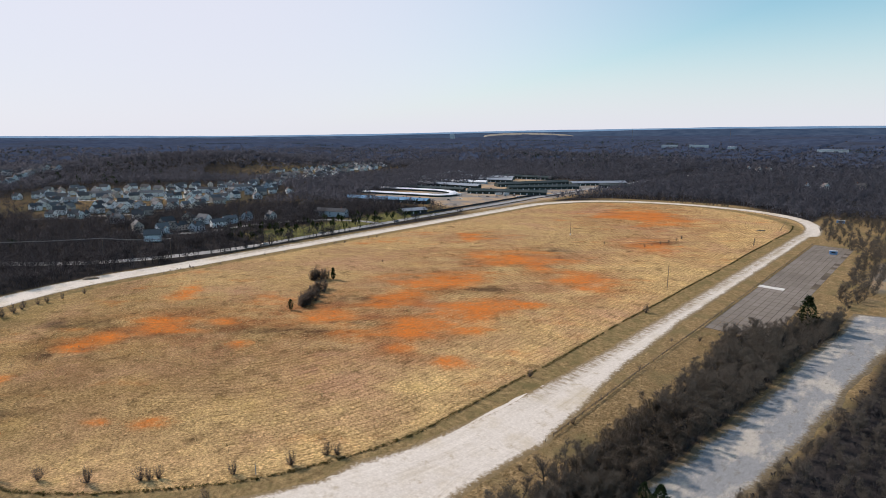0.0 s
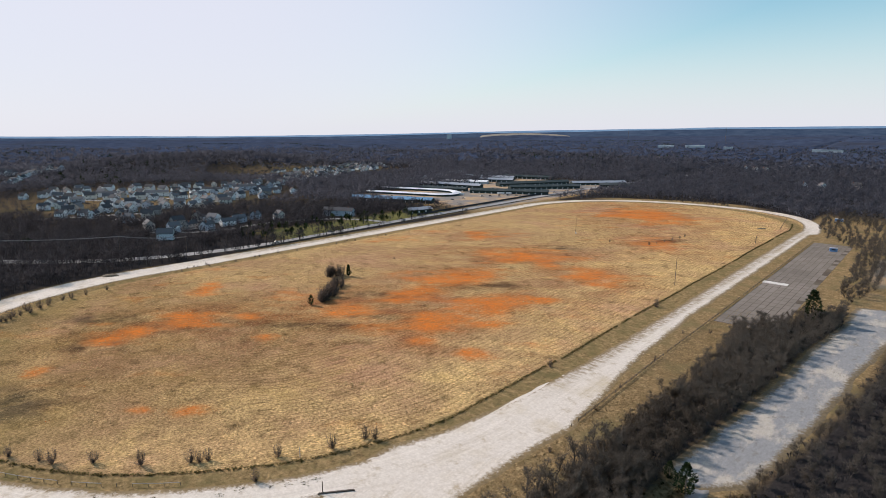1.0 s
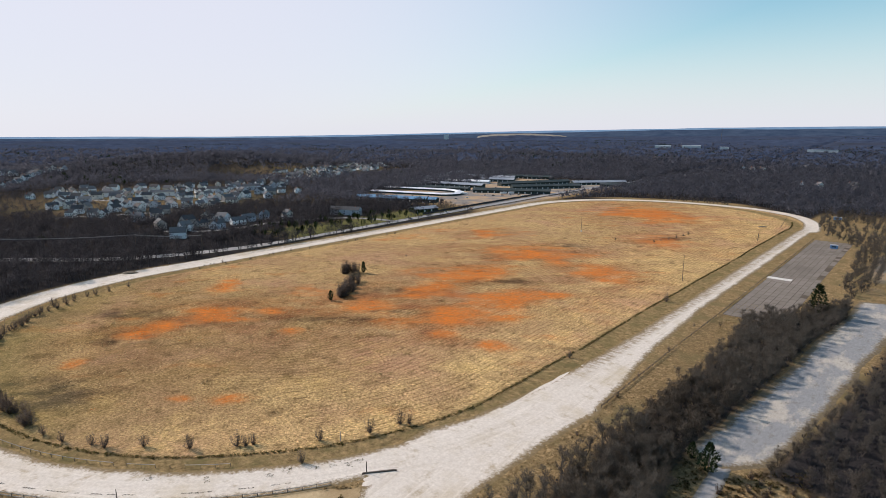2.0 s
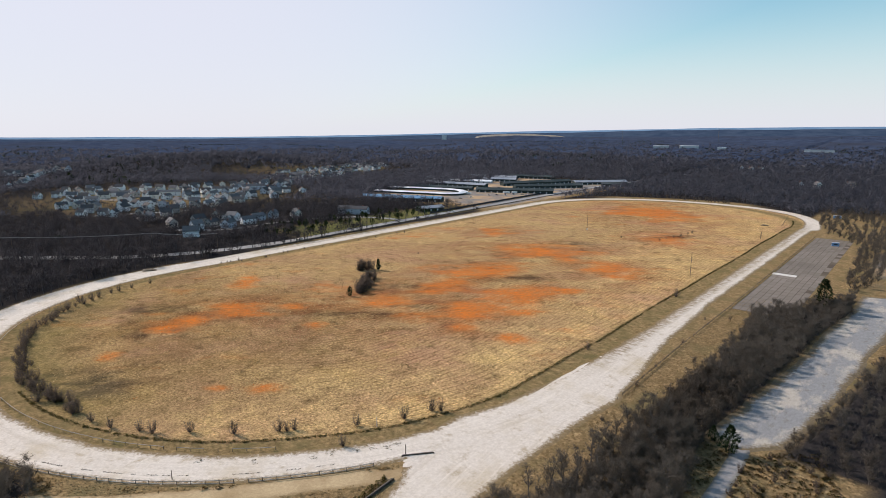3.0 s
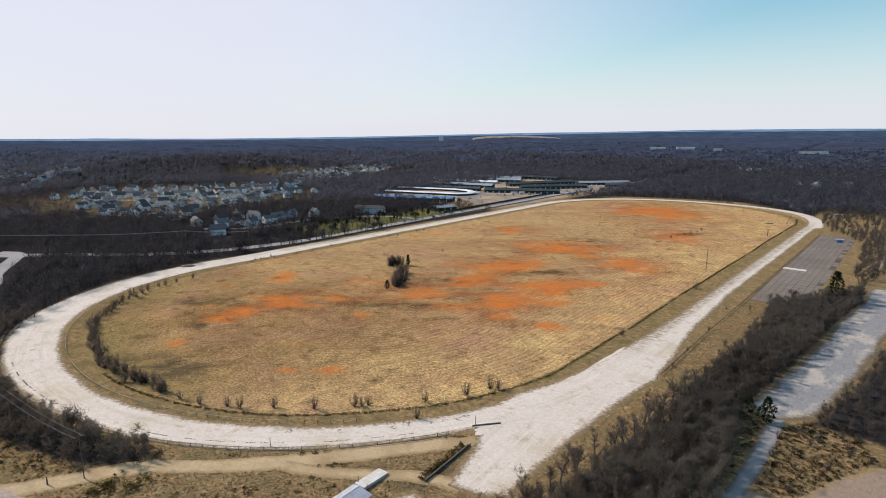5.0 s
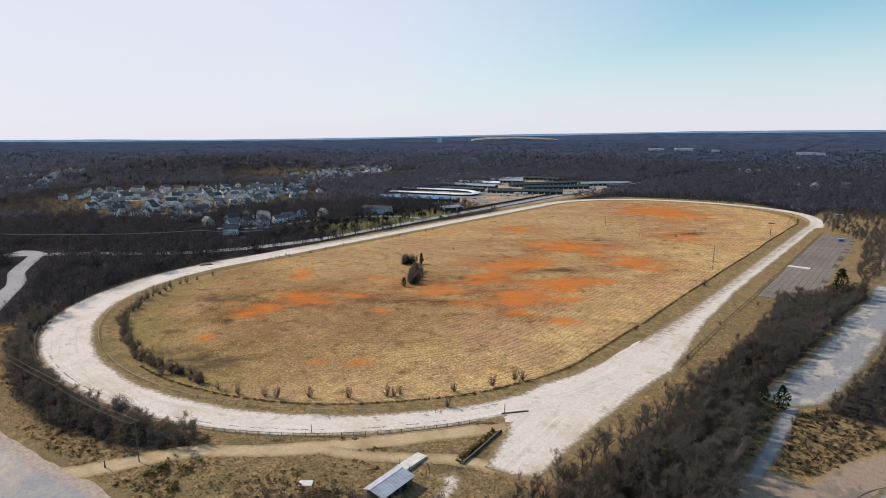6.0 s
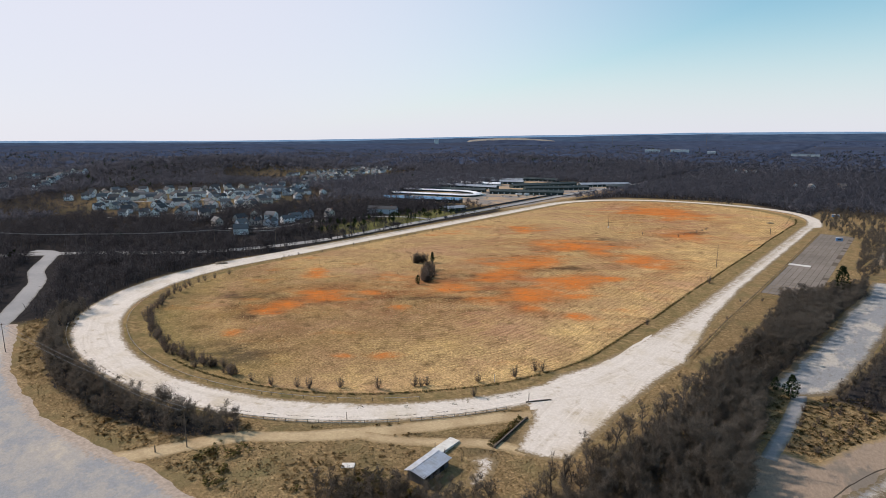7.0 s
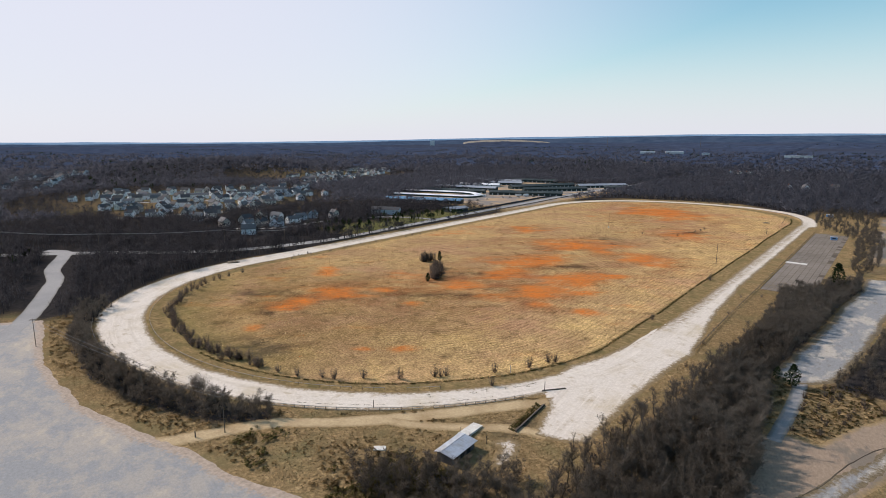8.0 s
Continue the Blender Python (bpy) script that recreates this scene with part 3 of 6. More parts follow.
def ribbon(name, pts, left, right, z, material, label, category, jag=0.6, closed=False, across=9, seed=1):
    """A strip of made ground along a line; left and right are distances from it, with ragged sides."""
    pts = np.asarray(pts, dtype=float)
    for _ in range(0 if closed else 3):
        a, b = pts[:-1], pts[1:]
        pts = np.vstack([pts[:1], np.stack([0.75 * a + 0.25 * b, 0.25 * a + 0.75 * b], 1).reshape(-1, 2), pts[-1:]])
    seg = np.diff(np.vstack([pts, pts[:1]]) if closed else pts, axis=0)
    fine = []
    for p, s in zip(pts, seg):
        n = max(1, int(np.hypot(*s) / 2.0))
        fine += [p + s * k / n for k in range(n)]
    if not closed:
        fine.append(pts[-1])
    fine = np.array(fine)
    t = np.roll(fine, -1, 0) - np.roll(fine, 1, 0) if closed else np.gradient(fine, axis=0)
    t /= np.linalg.norm(t, axis=1)[:, None] + 1e-9
    nor = np.stack([t[:, 1], -t[:, 0]], 1)
    n = len(fine)
    q = np.arange(n) / max(1, len(fine) - 1) * (len(pts) - (0 if closed else 1))
    lo = np.interp(q, np.arange(len(left)) * (q[-1] / max(1, len(left) - 1)), left) if len(left) > 1 else np.full(n, left[0])
    hi = np.interp(q, np.arange(len(right)) * (q[-1] / max(1, len(right) - 1)), right) if len(right) > 1 else np.full(n, right[0])
    lo = lo + jag * fbm(fine[:, 0], fine[:, 1], 7, 3, seed)
    hi = hi + jag * fbm(fine[:, 0], fine[:, 1], 7, 3, seed + 1)
    lo, hi = lo - 1.0, hi + 1.0
    rows, edge = [], []
    for k in range(across):
        f = k / (across - 1)
        p = fine + nor * (lo + (hi - lo) * f)[:, None]
        zz = terrain(p[:, 0], p[:, 1]) + (z if 0 < k < across - 1 else -0.06)
        rows.append(np.column_stack([p, zz]))
        edge.append(np.minimum(f, 1 - f) * (hi - lo) - 0.4)
    v = np.concatenate(rows)
    faces = []
    m = n if closed else n - 1
    i = np.arange(m)
    j = (i + 1) % n
    for k in range(across - 1):
        faces.append(np.stack([k * n + i, (k + 1) * n + i, (k + 1) * n + j, k * n + j], 1))
    f = np.concatenate(faces)
    me = mesh_np(name, v, f[:, ::-1], material, smooth=True)
    me.attributes.new("edge", "FLOAT", "POINT").data.foreach_set("value", np.concatenate(edge).astype(np.float32))
    return tagged(new(name, me), label, category, kind="structure")


SPUR = [(-113, 66), (-107, 60), (-103, 52), (-98, 33), (-88, 35), (-82, 40), (-83, 66), (-82, 100), (-79, 134), (-84, 160), (-88, 200), (-97, 210), (-102, 150), (-104, 128), (-108, 105), (-113, 90)]
OVP, OVN = oval()
no = len(OVP)


def track_width(p):
    x, y = p
    if x > -110 and 130 <= y <= 582:
        return float(np.interp(y, [130, 160, 196, 275, 582], [22, 21, 16, 12.5, 12]))
    if y > 582:
        return 16.0
    if x < -365 and y >= 130:
        return float(np.interp(y, [130, 300, 582], [20, 17, 16]))
    a = math.degrees(math.atan2(y - NEAR_C[1], x - NEAR_C[0])) % 360
    return float(np.interp(a, [180, 210, 235, 255, 275, 295, 320, 335, 360], [20, 20, 22, 18.5, 15, 14, 11.5, 10.5, 22]))


def oval_strip(name, inner, outer, z, material, label, category, jag=0.5, across=14, seed=1):
    """A strip that runs round the oval between two offsets (numbers or functions of the place)."""
    a = np.array([inner(p) if callable(inner) else inner for p in OVP]) + jag * fbm(OVP[:, 0], OVP[:, 1], 6, 3, seed) - 1.5
    b = np.array([outer(p) if callable(outer) else outer for p in OVP]) + jag * fbm(OVP[:, 0], OVP[:, 1], 6, 3, seed + 1) + 1.5
    rows, edge, across_m = [], [], []
    for k in range(across):
        f = k / (across - 1)
        p = OVP + OVN * (a + (b - a) * f)[:, None]
        rows.append(np.column_stack([p, terrain(p[:, 0], p[:, 1]) + (-0.08 if k in (0, across - 1) else z)]))
        edge.append(np.maximum(np.minimum(f, 1 - f) * (b - a) - 0.3, inside(p[:, 0], p[:, 1], SPUR) + 1))
        across_m.append((a + (b - a) * f))
    i = np.arange(no)
    j = (i + 1) % no
    f = np.concatenate([np.stack([k * no + i, (k + 1) * no + i, (k + 1) * no + j, k * no + j], 1) for k in range(across - 1)])
    me = mesh_np(name, np.concatenate(rows), f, material, smooth=True)
    me.attributes.new("edge", "FLOAT", "POINT").data.foreach_set("value", np.concatenate(edge).astype(np.float32))
    run = np.concatenate([[0], np.cumsum(np.hypot(*np.diff(OVP, axis=0).T))]) * 0.05
    me.attributes.new("along", "FLOAT", "POINT").data.foreach_set("value", np.tile(run, across).astype(np.float32))
    me.attributes.new("across", "FLOAT", "POINT").data.foreach_set("value", np.concatenate(across_m).astype(np.float32))
    allp = np.concatenate(rows)
    me.attributes.new("scuff", "FLOAT", "POINT").data.foreach_set("value", (step(10, 6.5, np.concatenate(across_m)) * (allp[:, 0] > -112) * step(135, 185, allp[:, 1]) * step(640, 560, allp[:, 1]) + 0.9 * step(8.5, 12, np.concatenate(across_m)) * (allp[:, 0] < -370) * step(150, 230, allp[:, 1])).astype(np.float32))
    return tagged(new(name, me), label, category, kind="structure")


oval_strip("dirt_track", lambda p: float(np.interp(p[1], [110, 210, 640], [0, 4, 2])) if p[0] > -130 else 0.0, track_width, 0.10, M_TRACK, "pale weathered limestone racing track, long unused oval", "track", 0.9)


def polygon(name, pts, z, material, label, category, jag=1.0, cell=1.6, seed=3):
    """A patch of made ground with ragged sides, within an outline."""
    P = np.array(pts, dtype=float)
    xs, ys = np.arange(P[:, 0].min() - 5, P[:, 0].max() + 5, cell), np.arange(P[:, 1].min() - 5, P[:, 1].max() + 5, cell)
    X, Y = np.meshgrid(xs, ys)
    sd = inside(X, Y, pts) + jag * fbm(X, Y, 9, 3, seed)
    n = len(xs)
    i = (np.arange(len(ys) - 1)[:, None] * n + np.arange(n - 1)[None, :]).ravel()
    f = np.stack([i, i + 1, i + n + 1, i + n], 1)
    s = sd.ravel()
    f = f[(s[f] > -3.2).all(1)]
    Z = terrain(X, Y) + np.clip(0.12 * (sd + 0.5), -0.2, z)
    used, inv = np.unique(f, return_inverse=True)
    v = np.stack([X.ravel(), Y.ravel(), Z.ravel()], 1)[used]
    me = mesh_np(name, v, inv.reshape(f.shape), material, smooth=True)
    me.attributes.new("edge", "FLOAT", "POINT").data.foreach_set("value", (np.where((oval_offset(v[:, 0], v[:, 1]) < 14) & (oval_offset(v[:, 0], v[:, 1]) > 0) & (material is M_TRACK), 9.0, s[used] + 0.3)).astype(np.float32))
    me.attributes.new("along", "FLOAT", "POINT").data.foreach_set("value", (v[:, 1] * 0.05).astype(np.float32))
    me.attributes.new("across", "FLOAT", "POINT").data.foreach_set("value", (v[:, 0] + 0.12 * v[:, 1]).astype(np.float32))
    return tagged(new(name, me), label, category, kind="structure")


polygon("track_spur", SPUR,
        0.07, M_TRACK, "pale limestone spur where the old chute joins the track", "track")
ribbon("road", [(-560, -10), (-500, 62), (-440, 113), (-420, 150), (-408, 192), (-403, 240), (-409, 306), (-415, 410), (-422, 551), (-428, 672), (-431, 847), (-420, 1100), (-380, 1500)],
       [-5.5], [5.5], 0.08, M_ROAD, "grey two-lane asphalt road behind the track", "road", 0.2)
ribbon("side_road", SIDE_ROAD,
       [-4.5], [4.5], 0.07, M_ROAD, "cracked asphalt side road through the woods", "road", 0.6)
polygon("asphalt_lot", [(-338, -22), (-312, -30), (-275, -41), (-245, -44), (-226, -45), (-204, -43), (-183, -40), (-166, -37), (-144, -35), (-122, -29), (-90, -26), (-60, -20), (-60, -120), (-400, -120), (-352, -40)],
        0.06, M_ASPHALT, "weathered asphalt car park with worn tan patches", "car park", 1.2)
polygon("concrete_strip", [(-50, 131), (-47, 150), (-42, 185), (-38, 220), (-36, 256), (-31, 296), (-29, 345), (-8, 350), (-11, 290), (-17, 245), (-20, 213), (-24, 176), (-28, 147), (-30, 137), (-40, 127)],
        0.08, M_CONCRETE, "old pale concrete strip with dark stains", "pavement", 1.4)
ribbon("old_path", [(-39.5, 131), (-38.6, 115), (-38.8, 100), (-39.8, 76)], [-1.6], [1.6], 0.07, M_ROAD, "narrow cracked concrete path between strip and lot", "path", 0.5)
polygon("brown_lot", [(-50, 86), (-42, 78), (-37, 82), (-29, 81), (-25, 90), (-20, 103), (-13, 115), (20, 140), (20, 108), (-11, 76), (-19, 56), (-28, 20), (-38, -30), (-62, -30), (-58, 40)], 0.06, M_BROWN, "bare brown gravel lot", "car park", 1.2)
polygon("worn_asphalt", [(-31, 46), (-25, 60), (-20, 74), (-12, 94), (18, 122), (18, 112), (-12, 79), (-20, 58), (-27, 36)], 0.085, M_CONCRETE, "worn grey asphalt along the brown lot", "pavement", 1.6)
ribbon("crack", [(-31.5, 44), (-25.4, 59), (-21.5, 74), (-14.4, 92), (0, 107)], [0.8], [-0.8], 0.12, M_LEAF, "long weedy crack across the lot", "crack", 0.5, across=5)
PATH_LINE = [(-187, -50), (-178, -36), (-168, -18), (-149, 1), (-137, 14), (-126, 28), (-114, 45), (-104, 56)]
PATH_FORK = [(-137, 12), (-124, 18), (-112, 28), (-102, 34), (-94, 36)]
ribbon("dirt_path", PATH_LINE, [-3.4], [3.0], 0.05, M_DIRT, "tan dirt path worn through the grass", "path", 0.9)
ribbon("dirt_path", PATH_FORK, [-2.0], [2.0], 0.06, M_DIRT, "tan dirt path worn through the grass", "path", 0.9)

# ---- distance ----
# the blue haze over these hills is painted in as their own glow
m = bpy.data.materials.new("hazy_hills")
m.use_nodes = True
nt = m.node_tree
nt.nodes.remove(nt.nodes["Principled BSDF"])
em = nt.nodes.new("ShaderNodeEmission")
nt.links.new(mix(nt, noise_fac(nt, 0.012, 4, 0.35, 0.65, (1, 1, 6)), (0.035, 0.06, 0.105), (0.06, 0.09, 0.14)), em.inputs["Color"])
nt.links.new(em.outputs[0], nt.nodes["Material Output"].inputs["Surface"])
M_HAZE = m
# a paler glow painted for the thicker haze on the hills behind
m2 = bpy.data.materials.new("palest_haze_hills")
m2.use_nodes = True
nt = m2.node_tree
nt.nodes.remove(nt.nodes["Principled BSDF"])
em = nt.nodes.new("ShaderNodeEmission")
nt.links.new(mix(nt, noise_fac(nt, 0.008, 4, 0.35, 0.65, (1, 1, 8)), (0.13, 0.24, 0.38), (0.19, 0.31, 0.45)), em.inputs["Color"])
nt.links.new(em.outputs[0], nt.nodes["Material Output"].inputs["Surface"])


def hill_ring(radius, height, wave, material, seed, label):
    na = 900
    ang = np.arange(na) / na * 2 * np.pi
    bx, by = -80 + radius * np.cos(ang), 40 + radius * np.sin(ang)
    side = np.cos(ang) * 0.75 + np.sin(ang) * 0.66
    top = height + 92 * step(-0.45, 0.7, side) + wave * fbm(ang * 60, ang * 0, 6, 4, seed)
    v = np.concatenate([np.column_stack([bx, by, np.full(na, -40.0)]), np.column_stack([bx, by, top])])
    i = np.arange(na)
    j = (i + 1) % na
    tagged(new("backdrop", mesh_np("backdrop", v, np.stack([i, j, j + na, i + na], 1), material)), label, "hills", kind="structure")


hill_ring(4640, 26, 6, M_HAZE, 2, "wooded hills along the horizon, blue haze painted as a glow")
hill_ring(4670, 38, 5, m2, 6, "palest far hills on the horizon, haze painted as a glow")

# ---- woods ----
def crowns(n_blades, pts, height, spread, r, material, name, label, category, trunk=0.2, width=0.55):
    """Many bare crowns as upward fans of ragged blades, one mesh."""
    k = len(pts)
    h = height * r.uniform(0.7, 1.2, k)
    s = spread * r.uniform(0.75, 1.25, k)
    a = r.uniform(0, 2 * np.pi, (k, n_blades))
    base = np.column_stack([pts, terrain(pts[:, 0], pts[:, 1])])
    rad = np.sqrt(r.uniform(0.05, 1, (k, n_blades))) * s[:, None]
    zt = h[:, None] * (1.02 - 0.38 * (rad / s[:, None]) ** 2) * r.uniform(0.82, 1.05, (k, n_blades))
    zb = h[:, None] * r.uniform(trunk * 0.4, 0.72, (k, n_blades))
    zb[:, :2] = 0.0
    tx, ty = rad * np.cos(a), rad * np.sin(a)
    b = a + r.uniform(-1.5, 1.5, (k, n_blades))
    w = width * s[:, None] * r.uniform(0.5, 1.2, (k, n_blades))
    wx, wy = -np.sin(b) * w, np.cos(b) * w
    inn = np.clip(zb / h[:, None], 0, 1) * r.uniform(0.5, 1.2, (k, n_blades))
    p0 = np.stack([base[:, 0, None] + inn * tx, base[:, 1, None] + inn * ty, base[:, 2, None] + zb], -1)
    p1 = np.stack([base[:, 0, None] + tx + wx, base[:, 1, None] + ty + wy, base[:, 2, None] + zt * r.uniform(0.8, 1, (k, n_blades))], -1)
    p2 = np.stack([base[:, 0, None] + tx - wx, base[:, 1, None] + ty - wy, base[:, 2, None] + zt], -1)
    v = np.stack([p0, p1, p2], 2).reshape(-1, 3)
    f = np.arange(len(v)).reshape(-1, 3)
    nor = np.stack([0.5 * np.cos(a), 0.5 * np.sin(a), np.ones_like(a)], -1)
    return tagged(new(name, soft_normals(mesh_np(name, v, f, material), np.repeat(nor.reshape(-1, 3), 3, 0))), label, category, kind="stuff")


def puffs(n, pts, height, spread, r, material, name, label, category, length=0.5, width=0.05, low=0.28, stems=2):
    """Many leafless crowns as rounded clouds of twig slivers on thin stems, one mesh."""
    k = len(pts)
    h = height * r.uniform(0.6, 1.25, k)
    s = spread * r.uniform(0.7, 1.3, k)
    base = np.column_stack([pts, terrain(pts[:, 0], pts[:, 1])])
    u = r.normal(0, 1, (k, n, 3))
    u[..., 2] += 0.35
    u /= np.linalg.norm(u, axis=2)[..., None]
    rad = r.uniform(0.03, 1, (k, n)) ** 0.45 * (1 + 0.22 * np.sin(3 * np.arctan2(u[..., 1], u[..., 0]) + r.uniform(0, 6, (k, 1))))
    mid, half = h * (1 + low) / 2, h * (1 - low) / 2
    c = base[:, None, :] + np.stack([u[..., 0] * rad * s[:, None], u[..., 1] * rad * s[:, None], mid[:, None] + u[..., 2] * rad * half[:, None]], -1)
    d = u * 0.8 + np.array([0, 0, 0.55]) + r.normal(0, 0.5, (k, n, 3))
    d /= np.linalg.norm(d, axis=2)[..., None]
    L = (length * s[:, None] * r.uniform(0.5, 1.3, (k, n)))[..., None]
    w = np.cross(d, r.normal(0, 1, (k, n, 3)))
    w *= (width * s[:, None] * r.uniform(0.5, 1.3, (k, n)))[..., None] / (np.linalg.norm(w, axis=2)[..., None] + 1e-9)
    tri = np.stack([c - d * L * 0.5 - w, c - d * L * 0.5 + w, c + d * L * 0.5], 2)
    nor = u * 0.6 + np.array([0, 0, 0.8])
    if stems:
        g = base[:, None, :] + np.concatenate([r.normal(0, 0.12, (k, stems, 2)) * s[:, None, None], np.full((k, stems, 1), -0.2)], 2)
        top = g + np.concatenate([r.normal(0, 0.25, (k, stems, 2)) * s[:, None, None], (h[:, None] * r.uniform(0.6, 0.9, (k, stems)))[..., None]], 2)
        e = np.stack([np.full((k, stems), 0.03), np.full((k, stems), 0.03), np.zeros((k, stems))], -1) * s[:, None, None]
        tri = np.concatenate([tri, np.stack([g - e, g + e, top], 2)], 1)
        nor = np.concatenate([nor, np.tile(np.array([0.3, -0.3, 0.8]), (k, stems, 1))], 1)
    v = tri.reshape(-1, 3)
    me = mesh_np(name, v, np.arange(len(v)).reshape(-1, 3), material)
    return tagged(new(name, soft_normals(me, np.repeat(nor.reshape(-1, 3), 3, 0))), label, category, kind="stuff")


def scatter(n, x0, x1, y0, y1, keep, r):
    p = np.column_stack([r.uniform(x0, x1, n), r.uniform(y0, y1, n)])
    return p[r.uniform(0, 1, n) < keep(p[:, 0], p[:, 1])]


def HOMES_AT(x, y):
    return np.maximum(np.exp(-(((x + 800) / 190) ** 2 + ((y - 290) / 190) ** 2) * 1.3), np.exp(-(((x + 1060) / 160) ** 2 + ((y - 780) / 240) ** 2) * 1.3))


EYE_XY = np.array((-60.0, 20.0))


def wood_density(x, y):
    d = 1 - clearing(x, y)
    hm = HOMES_AT(x, y)
    d = d * (1 - 0.55 * step(0.25, 0.6, hm))
    for hx, hy, _, _ in HOUSES + MORE + [(-487, 370, 0, 0), (-470, 360, 0, 0)]:
        d = d * np.where((x - hx - 13) ** 2 + (y - hy + 6) ** 2 < 15 ** 2, 0.05, 1)
    d = d * step(9, 13, from_line(x, y, SIDE_ROAD)) * step(8, 12, from_line(x - 9, y + 2, SIDE_ROAD))
    road = step(8, 12, np.abs(x + 415 + 4 * np.sin(y / 90))) + (y < 140)
    d = d * (1 - 0.85 * step(-468, -455, x) * step(-404, -410, x) * step(235, 265, y) * step(490, 460, y))
    return d * np.clip(road, 0, 1) * step(20, 28, oval_offset(x, y))


r = np.random.default_rng(3)


def ring(p, lo, hi):
    d = np.hypot(p[:, 0] - EYE_XY[0], p[:, 1] - EYE_XY[1])
    a = np.degrees(np.arctan2(-(p[:, 0] - EYE_XY[0]), p[:, 1] - EYE_XY[1]))
    return p[(d >= lo) & (d < hi) & (a > -8) & (a < 112)]


p = ring(scatter(52000, -760, 260, -250, 760, wood_density, r), 240, 640)
p = p[r.uniform(0, 1, len(p)) < 0.8]
puffs(66, p, 9.5, 4.0, r, M_WOODS, "woods", "dense bare grey-brown winter woods, paled and blued for haze beside the track", "woods", 0.62, 0.028, 0.22, 3)
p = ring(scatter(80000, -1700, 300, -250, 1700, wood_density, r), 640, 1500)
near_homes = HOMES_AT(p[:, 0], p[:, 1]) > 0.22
puffs(25, p[~near_homes], 11.5, 4.8, r, M_MID_WOODS, "woods", "dense bare grey-brown winter woods, paled and blued for haze", "woods", 0.55, 0.10, 0.25, 1)
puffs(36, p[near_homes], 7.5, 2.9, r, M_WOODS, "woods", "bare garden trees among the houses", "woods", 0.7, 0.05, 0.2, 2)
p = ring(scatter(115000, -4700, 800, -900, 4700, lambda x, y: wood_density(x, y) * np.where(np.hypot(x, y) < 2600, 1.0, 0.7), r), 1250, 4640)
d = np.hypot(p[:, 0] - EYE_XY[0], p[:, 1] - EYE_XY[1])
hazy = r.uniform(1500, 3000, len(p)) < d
puffs(12, p[~hazy], 13, 8.0, r, M_MID_WOODS, "woods", "dense bare grey-brown winter woods far off, paled and blued for haze", "woods", 0.6, 0.20, 0.2, 0)


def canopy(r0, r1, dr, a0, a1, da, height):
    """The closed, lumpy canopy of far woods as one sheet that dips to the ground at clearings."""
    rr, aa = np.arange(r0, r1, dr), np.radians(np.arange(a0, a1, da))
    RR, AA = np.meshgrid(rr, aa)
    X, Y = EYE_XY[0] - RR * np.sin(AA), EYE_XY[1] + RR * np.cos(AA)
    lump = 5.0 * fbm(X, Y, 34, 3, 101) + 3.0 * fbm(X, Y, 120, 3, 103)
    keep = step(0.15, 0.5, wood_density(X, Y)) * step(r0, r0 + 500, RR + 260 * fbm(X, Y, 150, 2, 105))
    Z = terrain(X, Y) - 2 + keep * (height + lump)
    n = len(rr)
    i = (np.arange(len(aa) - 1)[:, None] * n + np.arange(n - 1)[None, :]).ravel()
    me = mesh_np("woods", np.stack([X.ravel(), Y.ravel(), Z.ravel()], 1), np.stack([i, i + 1, i + n + 1, i + n], 1), M_HAZED_CANOPY, smooth=True)
    tagged(new("woods", me), "distant winter woods rolling to the horizon, haze painted blue-grey", "woods", kind="stuff")


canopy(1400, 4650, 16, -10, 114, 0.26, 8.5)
# evergreens scattered through the woods
p = ring(scatter(14000, -3600, 600, -300, 3600, lambda x, y: wood_density(x, y) * step(0.12, 0.45, fbm(x * 0.6 + y * 0.3, y, 220, 3, 71)), r), 420, 3600)
crowns(18, p, 12, 3.6, r, M_PINE, "evergreens", "dark green evergreens scattered through the woods", "woods", 0.15, 0.16)
p = scatter(70, -470, -418, 230, 430, lambda x, y: 1 + 0 * x, r)
crowns(40, p, 8, 2.6, r, M_PINE, "evergreens", "dark green evergreens along the road", "woods", 0.12, 0.12)

